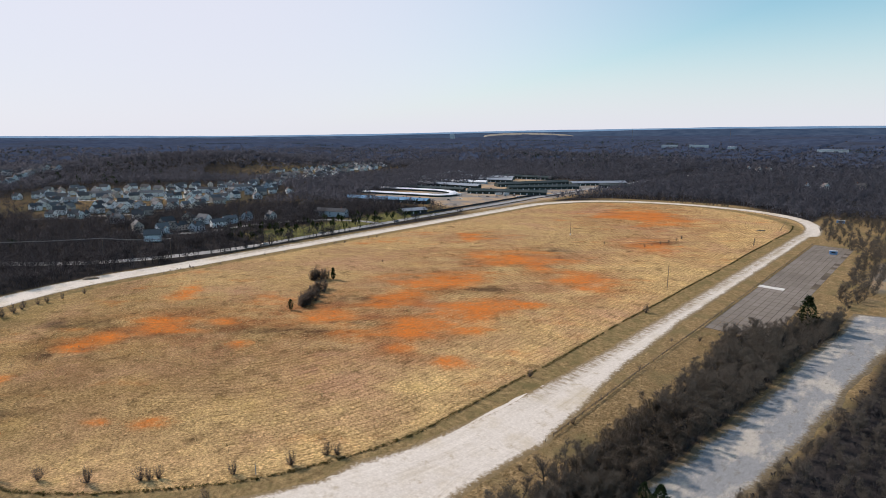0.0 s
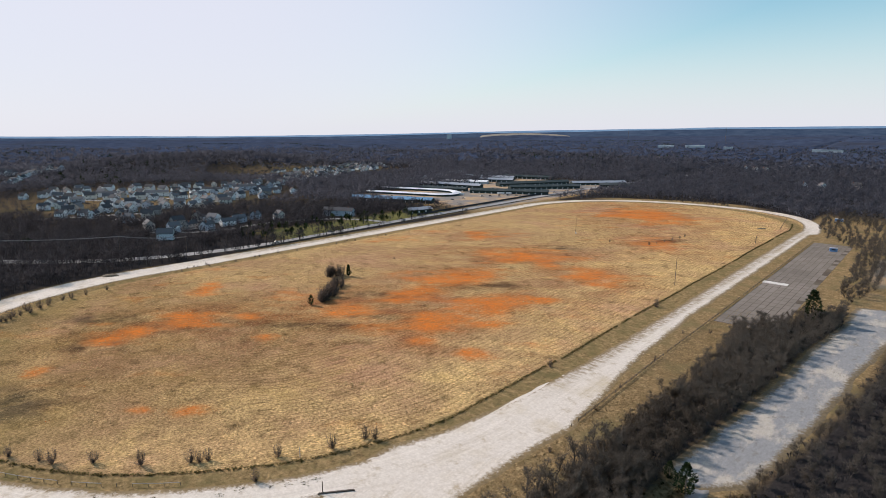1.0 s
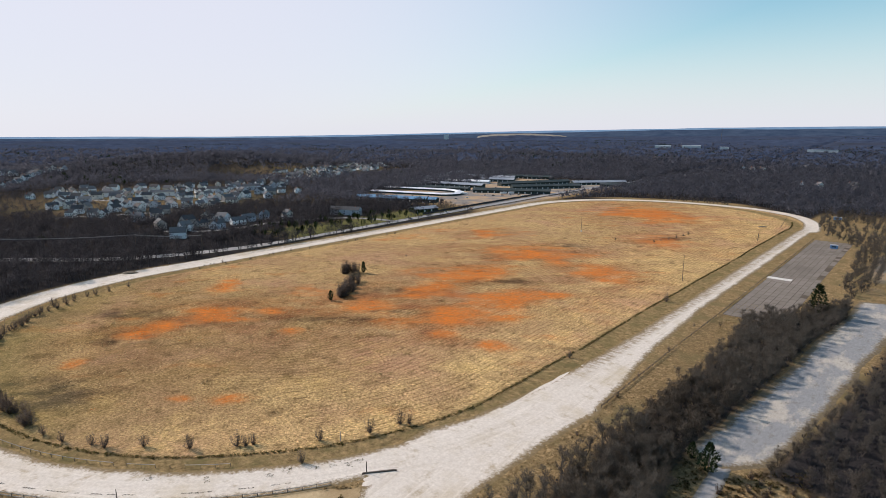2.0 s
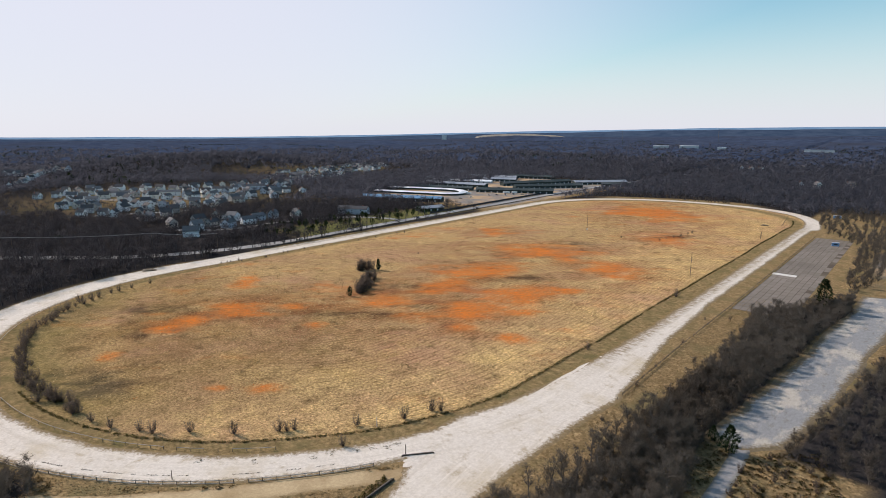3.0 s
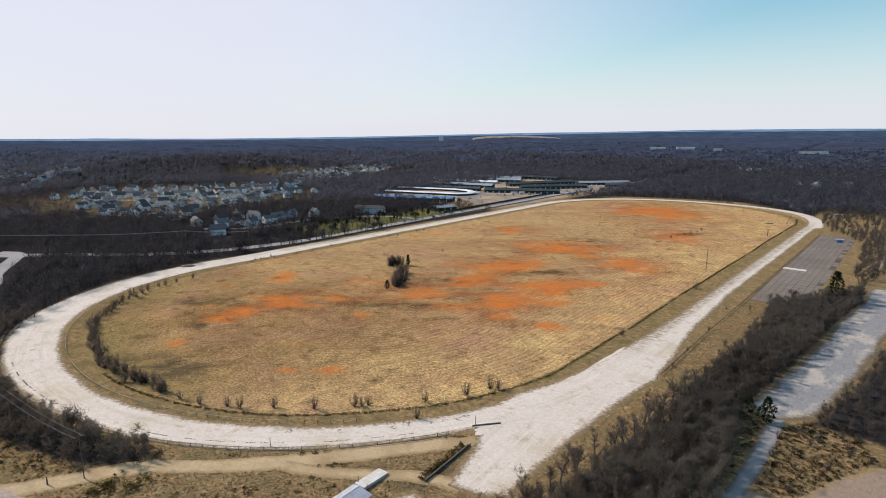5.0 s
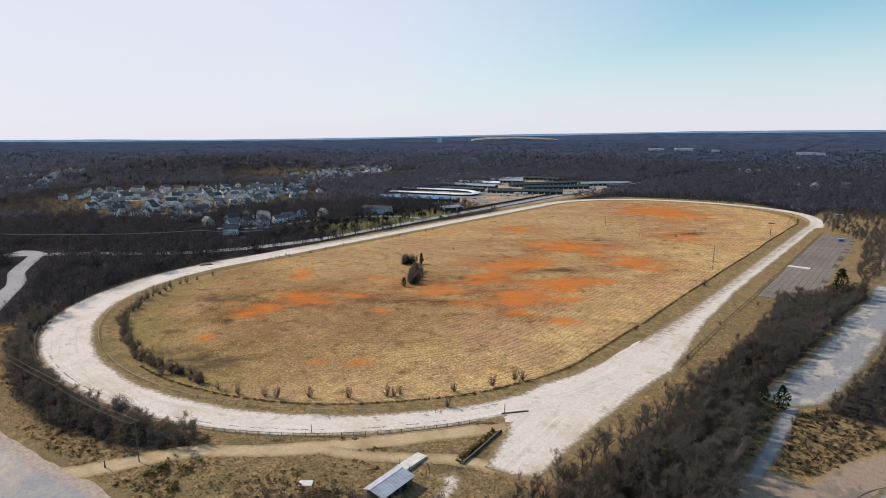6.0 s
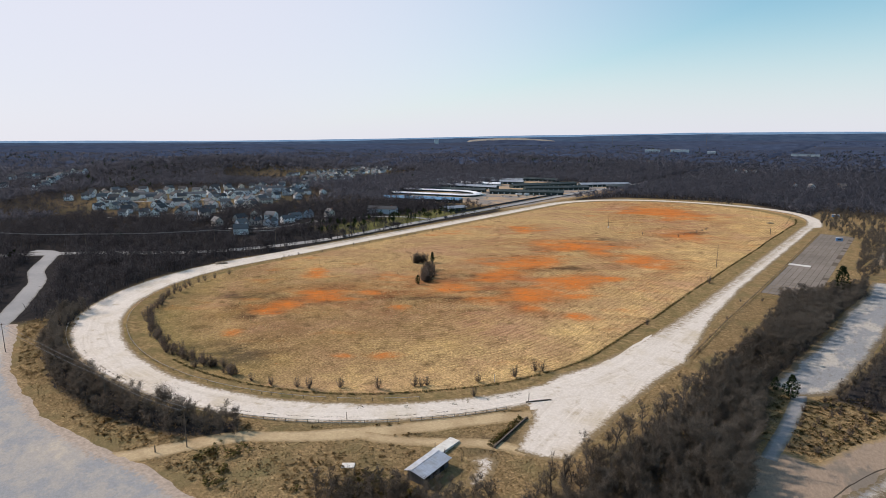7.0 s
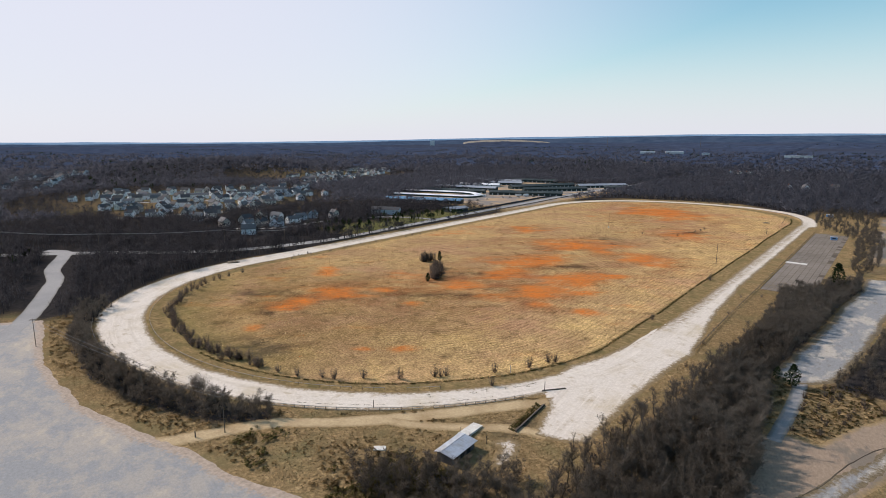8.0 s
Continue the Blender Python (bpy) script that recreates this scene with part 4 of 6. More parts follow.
# ---- grass in the field ----
def tufts(n, x0, x1, y0, y1, keep, height, width, material, name, label, blades, r, snap=0.0):
    p = scatter(n, x0, x1, y0, y1, keep, r)
    if snap:
        # mown rows
        c, s = math.cos(radians(28)), math.sin(radians(28))
        u, w = p[:, 0] * c + p[:, 1] * s, -p[:, 0] * s + p[:, 1] * c
        u = np.round(u / snap) * snap + r.normal(0, 0.75, len(u)) + 2.2 * fbm(p[:, 0], p[:, 1], 40, 3, 9)
        p = np.column_stack([u * c - w * s, u * s + w * c])
    k = len(p)
    base = np.column_stack([p, terrain(p[:, 0], p[:, 1])])
    a = r.uniform(0, 2 * np.pi, (k, blades))
    h = height * r.uniform(0.5, 1.3, (k, blades))
    w = width * r.uniform(0.6, 1.3, (k, blades))
    lean = r.uniform(0.0, 0.9, (k, blades)) * h
    p0 = np.stack([base[:, 0, None] - np.sin(a) * w, base[:, 1, None] + np.cos(a) * w, base[:, 2, None] + 0 * a - 0.03], -1)
    p1 = np.stack([base[:, 0, None] + np.sin(a) * w, base[:, 1, None] - np.cos(a) * w, base[:, 2, None] + 0 * a - 0.03], -1)
    p2 = np.stack([base[:, 0, None] + np.cos(a) * lean, base[:, 1, None] + np.sin(a) * lean, base[:, 2, None] + h], -1)
    v = np.stack([p0, p1, p2], 2).reshape(-1, 3)
    nor = np.stack([0.25 * np.cos(a), 0.25 * np.sin(a), np.ones_like(a)], -1)
    return tagged(new(name, soft_normals(mesh_np(name, v, np.arange(len(v)).reshape(-1, 3), material), np.repeat(nor.reshape(-1, 3), 3, 0))), label, "grass", kind="stuff")


r = np.random.default_rng(5)
tufts(60000, -375, -100, -10, 330, lambda x, y: OFF_FIELD(x, y) * step(-0.05, 0.5, fbm(x, y, 5, 3, 51) + 0.4 * fbm(x, y, 40, 2, 52)) * (1 - 0.8 * rust(x, y)) * step(360, 150, y), 0.40, 0.22, M_STRAW, "dry_grass", "dry tan grass tufts in mown rows", 2, r, 2.6)
tufts(70000, -375, -100, 0, 640, lambda x, y: rust(x, y) * step(-0.3, 0.5, fbm(x, y, 4, 3, 19)), 0.28, 0.20, M_RUST, "rust_weeds", "rust-orange dry weeds in drifts", 2, r)
LOT_EDGE = [(-338, -22), (-275, -41), (-226, -45), (-166, -37), (-122, -29), (-60, -20), (-60, -120), (-420, -120)]


def bank(x, y):
    a = np.degrees(np.arctan2(y - NEAR_C[1], x - NEAR_C[0])) % 360
    w = np.where(y > 130, 22.0, np.interp(a, [180, 210, 235, 255, 275, 295, 320, 335, 360], [20, 20, 22, 18.5, 15, 14, 11.5, 10.5, 22])) + 2
    return (oval_offset(x, y) > w) * (from_line(x, y, PATH_LINE) > 3) * (from_line(x, y, PATH_FORK) > 2.2) * clearing(x, y) * (inside(x, y, LOT_EDGE) < -2.5) * (x < -52) * (inside(x, y, SPUR) < -1) * ((x < -104) | (x > -93) | (y < 120)) * ((y < 150) | (x > -91))


tufts(90000, -345, -52, -48, 300, bank, 0.26, 0.26, M_BRAMBLE, "rough_grass", "rough dry brown grass on the bank", 3, r)
p = scatter(2600, -165, -100, -32, 2, lambda x, y: (inside(x, y, LOT_EDGE) < -2) * step(-0.1, 0.3, fbm(x, y, 14, 2, 61)) * step(6, -8, y - 0.5 * (x + 120)), r)
crowns(16, p, 1.0, 0.9, r, M_OLIVE, "scrub", "olive and brown scrub on the grassy bank", "scrub", 0.05, 0.22)
p = scatter(9000, -340, -90, -46, 60, lambda x, y: bank(x, y) * (belts(x, y) < 0.5) * step(-0.05, 0.35, fbm(x, y, 16, 3, 63)), r)
crowns(16, p, 0.5, 0.85, r, M_BRAMBLE, "brambles", "brown dead brambles on the bank", "scrub", 0.05, 0.25)
q = r.uniform(0, 1, 110)
p = np.column_stack([-104.0 - 1.8 * q, 32 + 21 * q]) + r.normal(0, 0.7, (110, 2))
crowns(22, p, 0.6, 0.7, r, M_OLIVE, "wall_weeds", "dark weeds along the low timber wall", "weeds", 0.05, 0.16)
# dark weeds round the inside of the track, put for an undug ditch's shadow
sel = np.arange(no)
sel = sel[((OVP[:, 0] > -120) & (OVP[:, 1] < 640)) | ((OVP[:, 1] < 40) & (OVP[:, 0] > -240)) | ((OVP[:, 1] < 140) & (OVP[:, 0] > -150))]
q = np.repeat(sel, 26)
off = -7.6 + r.normal(0, 0.35, len(q)) + 1.2 * fbm(OVP[q, 0], OVP[q, 1], 40, 2, 81)
p = OVP[q] + OVN[q] * off[:, None] + np.column_stack([-OVN[q, 1], OVN[q, 0]]) * r.uniform(-3, 3, len(q))[:, None]
p = p[fbm(p[:, 0], p[:, 1], 18, 3, 83) > -0.6]
crowns(7, p, 0.42, 0.42, r, M_OLIVE, "ditch_weeds", "dark weeds put for the shadow line of the ditch inside the track", "weeds", 0.05, 0.3)

# ---- bare trees and shrubs ----
def branch_prism(V, F, a, b, ra, rb):
    """A tapered three-sided limb from a to b."""
    a, b = np.asarray(a), np.asarray(b)
    d = b - a
    d = d / (np.linalg.norm(d) + 1e-9)
    u = np.cross(d, (0.3, 0.9, 0.2))
    u /= np.linalg.norm(u) + 1e-9
    w = np.cross(d, u)
    n = len(V)
    for c, rr in ((a, ra), (b, rb)):
        for k in range(3):
            q = 2 * math.pi * k / 3
            V.append(c + rr * (math.cos(q) * u + math.sin(q) * w))
    for k in range(3):
        k2 = (k + 1) % 3
        F.append((n + k, n + k2, n + 3 + k2))
        F.append((n + k, n + 3 + k2, n + 3 + k))


def bare_tree_meshes(seed, h, spread, limbs=11, twigs=420, stems=1, low=0.22, twig_w=0.05):
    r = np.random.default_rng(seed)
    V, F, tips = [], [], []
    for st in range(stems):
        lean = r.normal(0, 0.10 if stems == 1 else 0.17, 2)
        p = np.array([r.normal(0, 0.25) if stems > 1 else 0.0, r.normal(0, 0.25) if stems > 1 else 0.0, -0.2])
        hh, rad = h * r.uniform(0.8, 1.0), 0.022 * h / math.sqrt(stems)
        nodes = [p]
        for k in range(4):
            q = nodes[-1] + np.array([lean[0] * hh / 4 + r.normal(0, 0.03) * h, lean[1] * hh / 4 + r.normal(0, 0.03) * h, hh / 4 * 0.93])
            branch_prism(V, F, nodes[-1], q, rad * (1 - k * 0.22), rad * (1 - (k + 1) * 0.22))
            nodes.append(q)
        nodes = np.array(nodes)
        for b in range(max(3, limbs // stems)):
            f = r.uniform(low, 0.95)
            o = np.array([np.interp(f * 4, range(5), nodes[:, c]) for c in range(3)])
            az = r.uniform(0, 2 * math.pi)
            ln = spread * (1.15 - 0.6 * f) * r.uniform(0.7, 1.1)
            up = r.uniform(0.5, 1.3)
            m1 = o + np.array([math.cos(az) * ln * 0.5, math.sin(az) * ln * 0.5, ln * 0.45 * up])
            e1 = m1 + np.array([math.cos(az + 0.3) * ln * 0.4, math.sin(az + 0.3) * ln * 0.4, ln * 0.6 * up])
            rb = rad * 0.5 * (1.1 - f)
            branch_prism(V, F, o, m1, rb + 0.015, rb * 0.6 + 0.012)
            branch_prism(V, F, m1, e1, rb * 0.6 + 0.012, 0.01)
            tips += [(m1 + (e1 - m1) * q, ln) for q in (0.1, 0.5, 0.9)]
            for s in range(3):
                q = o + (m1 - o) * r.uniform(0.3, 1.0)
                e = q + np.array([r.normal(0, 0.3), r.normal(0, 0.3), r.uniform(0.2, 0.6)]) * ln
                branch_prism(V, F, q, e, 0.022, 0.008)
                tips += [(q + (e - q) * w, ln) for w in (0.4, 0.7, 1.0)]
        tips += [(nodes[-1], spread * 0.5), (nodes[-1], spread * 0.5)]
    TV = []
    for k in range(twigs):
        o, ln = tips[r.integers(len(tips))]
        o = o + r.normal(0, 0.12, 3) * ln
        d = np.array([r.normal(0, 0.4), r.normal(0, 0.4), r.uniform(0.1, 0.8)])
        e = o + d * ln * r.uniform(0.3, 0.6)
        s = np.cross(d, r.normal(0, 1, 3))
        s = s / (np.linalg.norm(s) + 1e-9) * twig_w * r.uniform(0.6, 1.3)
        TV += [o - s, o + s, e]
    return (mesh_np("trunk", np.array(V), np.array(F), M_BARK), soft_normals(mesh_np("crown", np.array(TV), np.arange(len(TV)).reshape(-1, 3), M_TWIG), np.array(TV) * np.array([0.5 / spread, 0.5 / spread, 0]) + np.array([0, 0, 0.8])))


def make_tree(name, meshes, m, label, category, group):
    ob = new(name)
    ob.empty_display_size = 0.5
    ob.matrix_basis = m
    part("trunk", meshes[0], ob)
    part("crown", meshes[1], ob)
    return tagged(ob, label, category, group)


def shrub_meshes(seed, h, spread, stems=14, twigs=840, twig_w=0.018):
    """A fuzzy upright shrub: stems fanning from one root, set with fine twigs all along."""
    r = np.random.default_rng(seed)
    V, F, T, N = [], [], [], []
    for k in range(stems):
        az, lean = r.uniform(0, 2 * math.pi), r.uniform(0.05, 1.0) ** 0.7
        hh = h * r.uniform(0.75, 1.0) * (1 - 0.4 * lean ** 2)
        a = np.array([0.05 * math.cos(az), 0.05 * math.sin(az), -0.15])
        m = a + np.array([math.cos(az) * spread * 0.55 * lean, math.sin(az) * spread * 0.55 * lean, hh * 0.45])
        b = m + np.array([math.cos(az + 0.5) * spread * 0.18 * lean, math.sin(az + 0.5) * spread * 0.18 * lean, hh * 0.5])
        branch_prism(V, F, a, m, 0.008 * h, 0.005 * h)
        branch_prism(V, F, m, b, 0.005 * h, 0.002 * h)
        for q in range(twigs // stems):
            f = r.uniform(0.10, 1.0)
            o = a + (m - a) * f * 2 if f < 0.5 else m + (b - m) * (f * 2 - 1)
            d = np.array([r.normal(0, 0.6), r.normal(0, 0.6), r.uniform(-0.2, 0.9)])
            e = o + d * h * 0.2 * r.uniform(0.4, 1.2) * (1.2 - 0.6 * f)
            w = np.cross(d, r.normal(0, 1, 3))
            w = w / (np.linalg.norm(w) + 1e-9) * twig_w * r.uniform(0.7, 1.4)
            T += [o - w, o + w, e]
            N += [np.array([o[0] * 0.5, o[1] * 0.5, 0.9])] * 3
    return mesh_np("trunk", np.array(V), np.array(F), M_BARK), soft_normals(mesh_np("crown", np.array(T), np.arange(len(T)).reshape(-1, 3), M_SHRUB), N)


TALL = [bare_tree_meshes(100 + k, 12.5, 2.9, 16, 1000, 1, 0.32, 0.034) for k in range(6)]
THICK = [bare_tree_meshes(200 + k, 7.2, 2.8, 16, 1000, 3, 0.12, 0.045) for k in range(6)]
SHRUB = [shrub_meshes(300 + k, 3.6, 1.7) for k in range(6)]


def plant(kind, name, x, y, r, label, category, group, lo=0.8, hi=1.2):
    s = r.uniform(lo, hi)
    return make_tree(name, kind[r.integers(len(kind))], Matrix.Translation((x, y, float(terrain(x, y)))) @ Matrix.Rotation(r.uniform(0, 6.28), 4, "Z") @ Matrix.Diagonal((s, s, s * r.uniform(0.9, 1.1), 1)), label, category, group)


def joined(kind, name, places, r, label, category, lo, hi):
    """Many alike plants in one mesh."""
    VV, FF, II, n = [], [], [], 0
    for x, y in places:
        s, a = r.uniform(lo, hi), r.uniform(0, 6.28)
        for k, me in enumerate(kind[r.integers(len(kind))]):
            v = np.empty(len(me.vertices) * 3, dtype=np.float32)
            me.vertices.foreach_get("co", v)
            v = v.reshape(-1, 3) * s
            v = np.column_stack([v[:, 0] * math.cos(a) - v[:, 1] * math.sin(a) + x, v[:, 0] * math.sin(a) + v[:, 1] * math.cos(a) + y, v[:, 2] + float(terrain(x, y))])
            f = np.empty(len(me.polygons) * 3, dtype=np.int32)
            me.loops.foreach_get("vertex_index", f)
            VV.append(v)
            FF.append(f.reshape(-1, 3) + n)
            II.append(np.full(len(f) // 3, k))
            n += len(v)
    return tagged(new(name, mesh_np(name, np.concatenate(VV), np.concatenate(FF), [M_BARK, M_TWIG], np.concatenate(II))), label, category, kind="stuff")


def fill(kind, name, outline, spacing, r, label, category, group, lo=0.8, hi=1.2, most=300, single=80):
    """Plants spread over an outline, no two nearer than the spacing; the first ones are things, the rest one thicket."""
    P = np.array(outline)
    made = []
    for k in range(9000):
        x, y = r.uniform(P[:, 0].min(), P[:, 0].max()), r.uniform(P[:, 1].min(), P[:, 1].max())
        if len(made) >= most or float(inside(np.array(x), np.array(y), outline)) < 0:
            continue
        if all((x - a) ** 2 + (y - b) ** 2 > spacing ** 2 for a, b in made):
            made.append((x, y))
    made.sort(key=lambda q: q[1])
    for x, y in made[:single]:
        plant(kind, name, x, y, r, label, category, group, lo, hi)
    if made[single:]:
        joined(kind, "thicket", made[single:], r, "dense thicket of leafless grey-brown trees", "thicket", lo, hi)
    return made


r = np.random.default_rng(12)
fill(TALL, "bare_tree", NEAR_BELT, 3.3, r, "tall slender leafless grey tree in the belt beside the track", "tree", "trees beside the home straight", 0.75, 1.15, 190, 110)
fill(THICK, "bare_tree", [(-72, 0), (-68, 60), (-63, 110), (-50, 128), (-46, 100), (-41, 60), (-38, 10)], 2.6, r, "bushy leafless tree in the belt", "tree", "", 0.8, 1.35, 230, 0)
fill(THICK, "bare_tree", FAR_BELT, 3.0, r, "bushy many-stemmed leafless tree in a dense thicket", "tree", "thicket along the concrete strip", 0.8, 1.15, 420, 70)
fill(THICK, "bare_tree", EAST_BELT, 5.2, r, "bushy many-stemmed leafless tree beside the concrete strip", "tree", "thicket beyond the concrete strip", 0.6, 1.0, 240, 30)
fill(THICK, "bare_tree", LEFT_BELT, 3.2, r, "dark tangled leafless bush on the bank below the track", "tree", "bushes on the bank", 0.55, 1.15, 230, 50)
make_tree("bare_tree", bare_tree_meshes(77, 10.5, 5.2, 26, 1600, 1, 0.25, 0.05), pose(-197, -19, 0), "round-crowned leafless tree standing alone by the track", "tree", "")
fill(THICK, "bare_tree", SHED_BELT, 3.4, r, "leafless grey tree beside the shed", "tree", "trees by the shed", 0.75, 1.1, 48, 30)

BUSHES = [(-180.2, 20.5), (-175.8, 22.3), (-168.1, 29.9), (-157.2, 38.2), (-148.3, 47.8), (-145.5, 51.3), (-146.5, 49.5), (-132.7, 65.3), (-125, 78.3), (-121.8, 87.8), (-119.6, 89.7), (-197.4, 13.1), (-108.3, 170.5), (-107.4, 274.6), (-127, 55), (-189, 15.5)]
for x, y in ((-176, 436), (-174, 446), (-172, 458), (-170, 470), (-168, 482), (-167, 492), (-205, 426), (-290, 262)):
    plant(SHRUB, "bush", x, y, r, "low dark leafless bush out in the dry field", "bush", "bushes out in the field", 0.6, 1.0)
for x, y in BUSHES:
    plant(SHRUB, "bush", x, y, r, "small leafless bush at the edge of the dry field", "bush", "bushes round the field", 1.1, 1.65)
for k in range(84):
    a = radians(196 + 88 * (k / 83) ** 0.62 + r.normal(0, 0.5))
    rad = near_radius(math.degrees(a)) - 12.5 + r.normal(0, 1.3)
    plant(SHRUB, "bush", NEAR_C[0] + rad * math.cos(a), NEAR_C[1] + rad * math.sin(a), r, "leafless bush in a ragged hedge inside the track", "bush", "hedge inside the bend", 0.9, 1.8)
for k in range(22):
    y = r.uniform(130, 330)
    plant(SHRUB, "bush", -366 + r.normal(0, 2.5), y, r, "low leafless bush along the back straight", "bush", "bushes by the back straight", 0.4, 0.8)
for x, y in ((-83, 243), (-74, 252), (-80, 171), (-79, 150), (-81, 205), (-77, 118)):
    plant(SHRUB, "bush", x, y, r, "low leafless bush at the edge of the home straight", "bush", "bushes by the home straight", 0.5, 0.9)
for k in range(46):
    q = r.uniform(0, 1)
    plant(SHRUB, "bush", -243 - 22 * q + r.normal(0, 1.7), 163 + 29 * q + r.normal(0, 1.7), r, "leafless grey brush growing in the middle of the field", "bush", "clump in the field", 1.3, 2.3)
for k in range(12):
    plant(SHRUB, "bush", -283 + r.normal(0, 1.3), 203 + r.normal(0, 3.0), r, "tall leafless brush growing in the middle of the field", "bush", "clump in the field", 1.5, 2.6)


def cedar_meshes(seed, h, w, n=900):
    r = np.random.default_rng(seed)
    V, F = [], []
    branch_prism(V, F, (0, 0, -0.2), (0, 0, h * 0.9), 0.03 * h, 0.02)
    f = r.uniform(0.06, 1.0, n)
    a = r.uniform(0, 2 * np.pi, n)
    lump = 1 + 0.3 * np.sin(a * 3 + f * 9 + seed)
    rad = w * lump * np.minimum(1, 3.2 * f) * (1 - f) ** 0.62 * np.sqrt(r.uniform(0.25, 1, n))
    c = np.stack([rad * np.cos(a), rad * np.sin(a), f * h], 1)
    L = 0.10 * h * r.uniform(0.5, 1.1, n)
    tip = c + np.stack([np.cos(a) * L * 0.7, np.sin(a) * L * 0.7, L * r.uniform(-0.1, 0.8, n)], 1)
    s = np.stack([-np.sin(a), np.cos(a), r.normal(0, 0.5, n)], 1) * (L * 0.34)[:, None]
    T = np.stack([c - s, c + s, tip], 1).reshape(-1, 3)
    return mesh_np("trunk", np.array(V), np.array(F), M_BARK), mesh_np("crown", T, np.arange(len(T)).reshape(-1, 3), M_PINE)


for x, y, h, w, lab in ((-42.5, 300, 16, 5.4, "large dark green cedar beside the paved apron"), (-41.5, 124, 8.5, 3.4, "dark green cedar at the end of the concrete strip"),
                        (-243.5, 157, 5.6, 2.0, "small dark green cedar in the dry field"), (-276, 209, 7.5, 1.8, "small dark green cedar in the dry field"), (-47, 128, 5, 2, "small dark green cedar by the brown lot")):
    make_tree("cedar_tree", cedar_meshes(int(x * 7) % 97, h, w), pose(x, y, 0), lab, "tree", "")

SCRUB = [(-36.5, 84), (-30, 84), (-25, 92), (-19, 106), (-13, 119), (-22, 140), (-29, 135), (-37, 124)]
p = scatter(5200, -60, -10, 80, 145, lambda x, y: (inside(x, y, SCRUB) > 0) + (inside(x, y, [(-56, 128), (-42, 124), (-41.5, 86), (-50, 88)]) > 0) * 0.8, np.random.default_rng(35))
crowns(14, p[::3], 0.4, 0.7, np.random.default_rng(36), M_BRAMBLE, "rough_grass", "rough straw-coloured grass by the old path", "grass", 0.05, 0.2)
crowns(14, p[1::7], 0.5, 0.8, np.random.default_rng(37), M_OLIVE, "scrub", "olive scrub by the old path", "scrub", 0.05, 0.2)
fill(SHRUB, "bush", SCRUB, 3.0, r, "low grey leafless bush in rough grass", "bush", "bushes by the old path", 0.6, 1.1, 26, 26)
for k in range(30):
    q = k / 29
    plant(THICK, "bare_tree", -338 + 140 * q + r.normal(0, 1.5), 736 + 12 * math.sin(3.1 * q) + r.normal(0, 1.2), r, "small leafless tree in a row outside the far bend", "tree", "row outside the far bend", 0.6, 0.95)
# green weeds, and tufts put for a broken dark groove on the outer bend
r = np.random.default_rng(38)
p = np.concatenate([np.column_stack([x + r.normal(0, 0.9, 22), y + r.normal(0, 0.6, 22)]) for x, y in ((-127, 50.4), (-122.7, 56.3), (-120.1, 59.9), (-116.2, 66.1), (-128.1, 46.0), (-139, 34), (-151, 24), (-117.5, 63))])
crowns(8, p[::2], 0.3, 0.35, r, M_OLIVE, "track_weeds", "small green weeds growing on the pale track", "weeds", 0.05, 0.25)
a = r.uniform(250, 327, 2600)
a = a[fbm(a * 6, a * 0, 9, 3, 39) > 0.02]
off = np.array([track_width((NEAR_C[0] + 133 * math.cos(radians(q)), NEAR_C[1] + 133 * math.sin(radians(q)))) for q in a]) - 3.2 + r.normal(0, 0.1, len(a))
rad = np.array([near_radius(q) for q in a]) + off
p = np.column_stack([NEAR_C[0] + rad * np.cos(np.radians(a)), NEAR_C[1] + rad * np.sin(np.radians(a))])
crowns(6, p, 0.16, 0.28, r, M_LEAF, "track_weeds", "broken dark line of tufts put for a groove along the outer lane", "weeds", 0.05, 0.3)
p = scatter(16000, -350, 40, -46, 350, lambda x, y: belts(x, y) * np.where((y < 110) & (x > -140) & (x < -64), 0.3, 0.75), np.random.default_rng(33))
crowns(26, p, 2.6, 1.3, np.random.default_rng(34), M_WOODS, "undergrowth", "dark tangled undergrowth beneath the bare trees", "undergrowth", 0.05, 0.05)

# ---- paved apron of concrete slabs ----
apron = tagged(new("pavement", None), "old grey concrete apron of long slabs with weedy joints", "pavement", kind="structure")
part("base", box_mesh("base", -78.5, -51.5, 272, 540, -0.2, 0.03, M_LEAF), apron, "dark weedy joints")
SLAB_MESH = [box_mesh("slab", -1.54 + 0.04 * k, 1.55, -3.52, 3.53 - 0.06 * k, 0, 0.10, M_SLAB, 0.03) for k in range(3)]
r = np.random.default_rng(21)
for col in range(8):
    for row in range(36):
        x, y = -76.6 + col * 3.35, 276 + row * 7.4
        if col > 6 and r.uniform() < 0.25:
            continue
        part("slab", SLAB_MESH[r.integers(3)], apron, m=pose(x + r.normal(0, 0.04), y, 0.02 + r.uniform(-0.03, 0.03), r.normal(0, 0.1), r.normal(0, 0.2), r.normal(0, 0.25)))
M_PAD = surface("white_concrete", (0.70, 0.68, 0.62), (0.60, 0.57, 0.51), (0.50, 0.46, 0.40), 0.8, 0.2)
tagged(new("concrete_slab", box_mesh("concrete_slab", -79, -65.5, 368, 373.5, -0.1, 0.22, M_PAD, 0.05)), "pale bare concrete slab lying across the apron", "slab")
tagged(new("concrete_pad", box_mesh("concrete_pad", -1.8, 1.8, -1.2, 1.2, -0.2, 0.25, M_PAD, 0.04)), "small pale concrete pad in the grass", "slab").matrix_basis = pose(-128, -1.8, float(terrain(-128, -1.8)), 0, 0, 40)
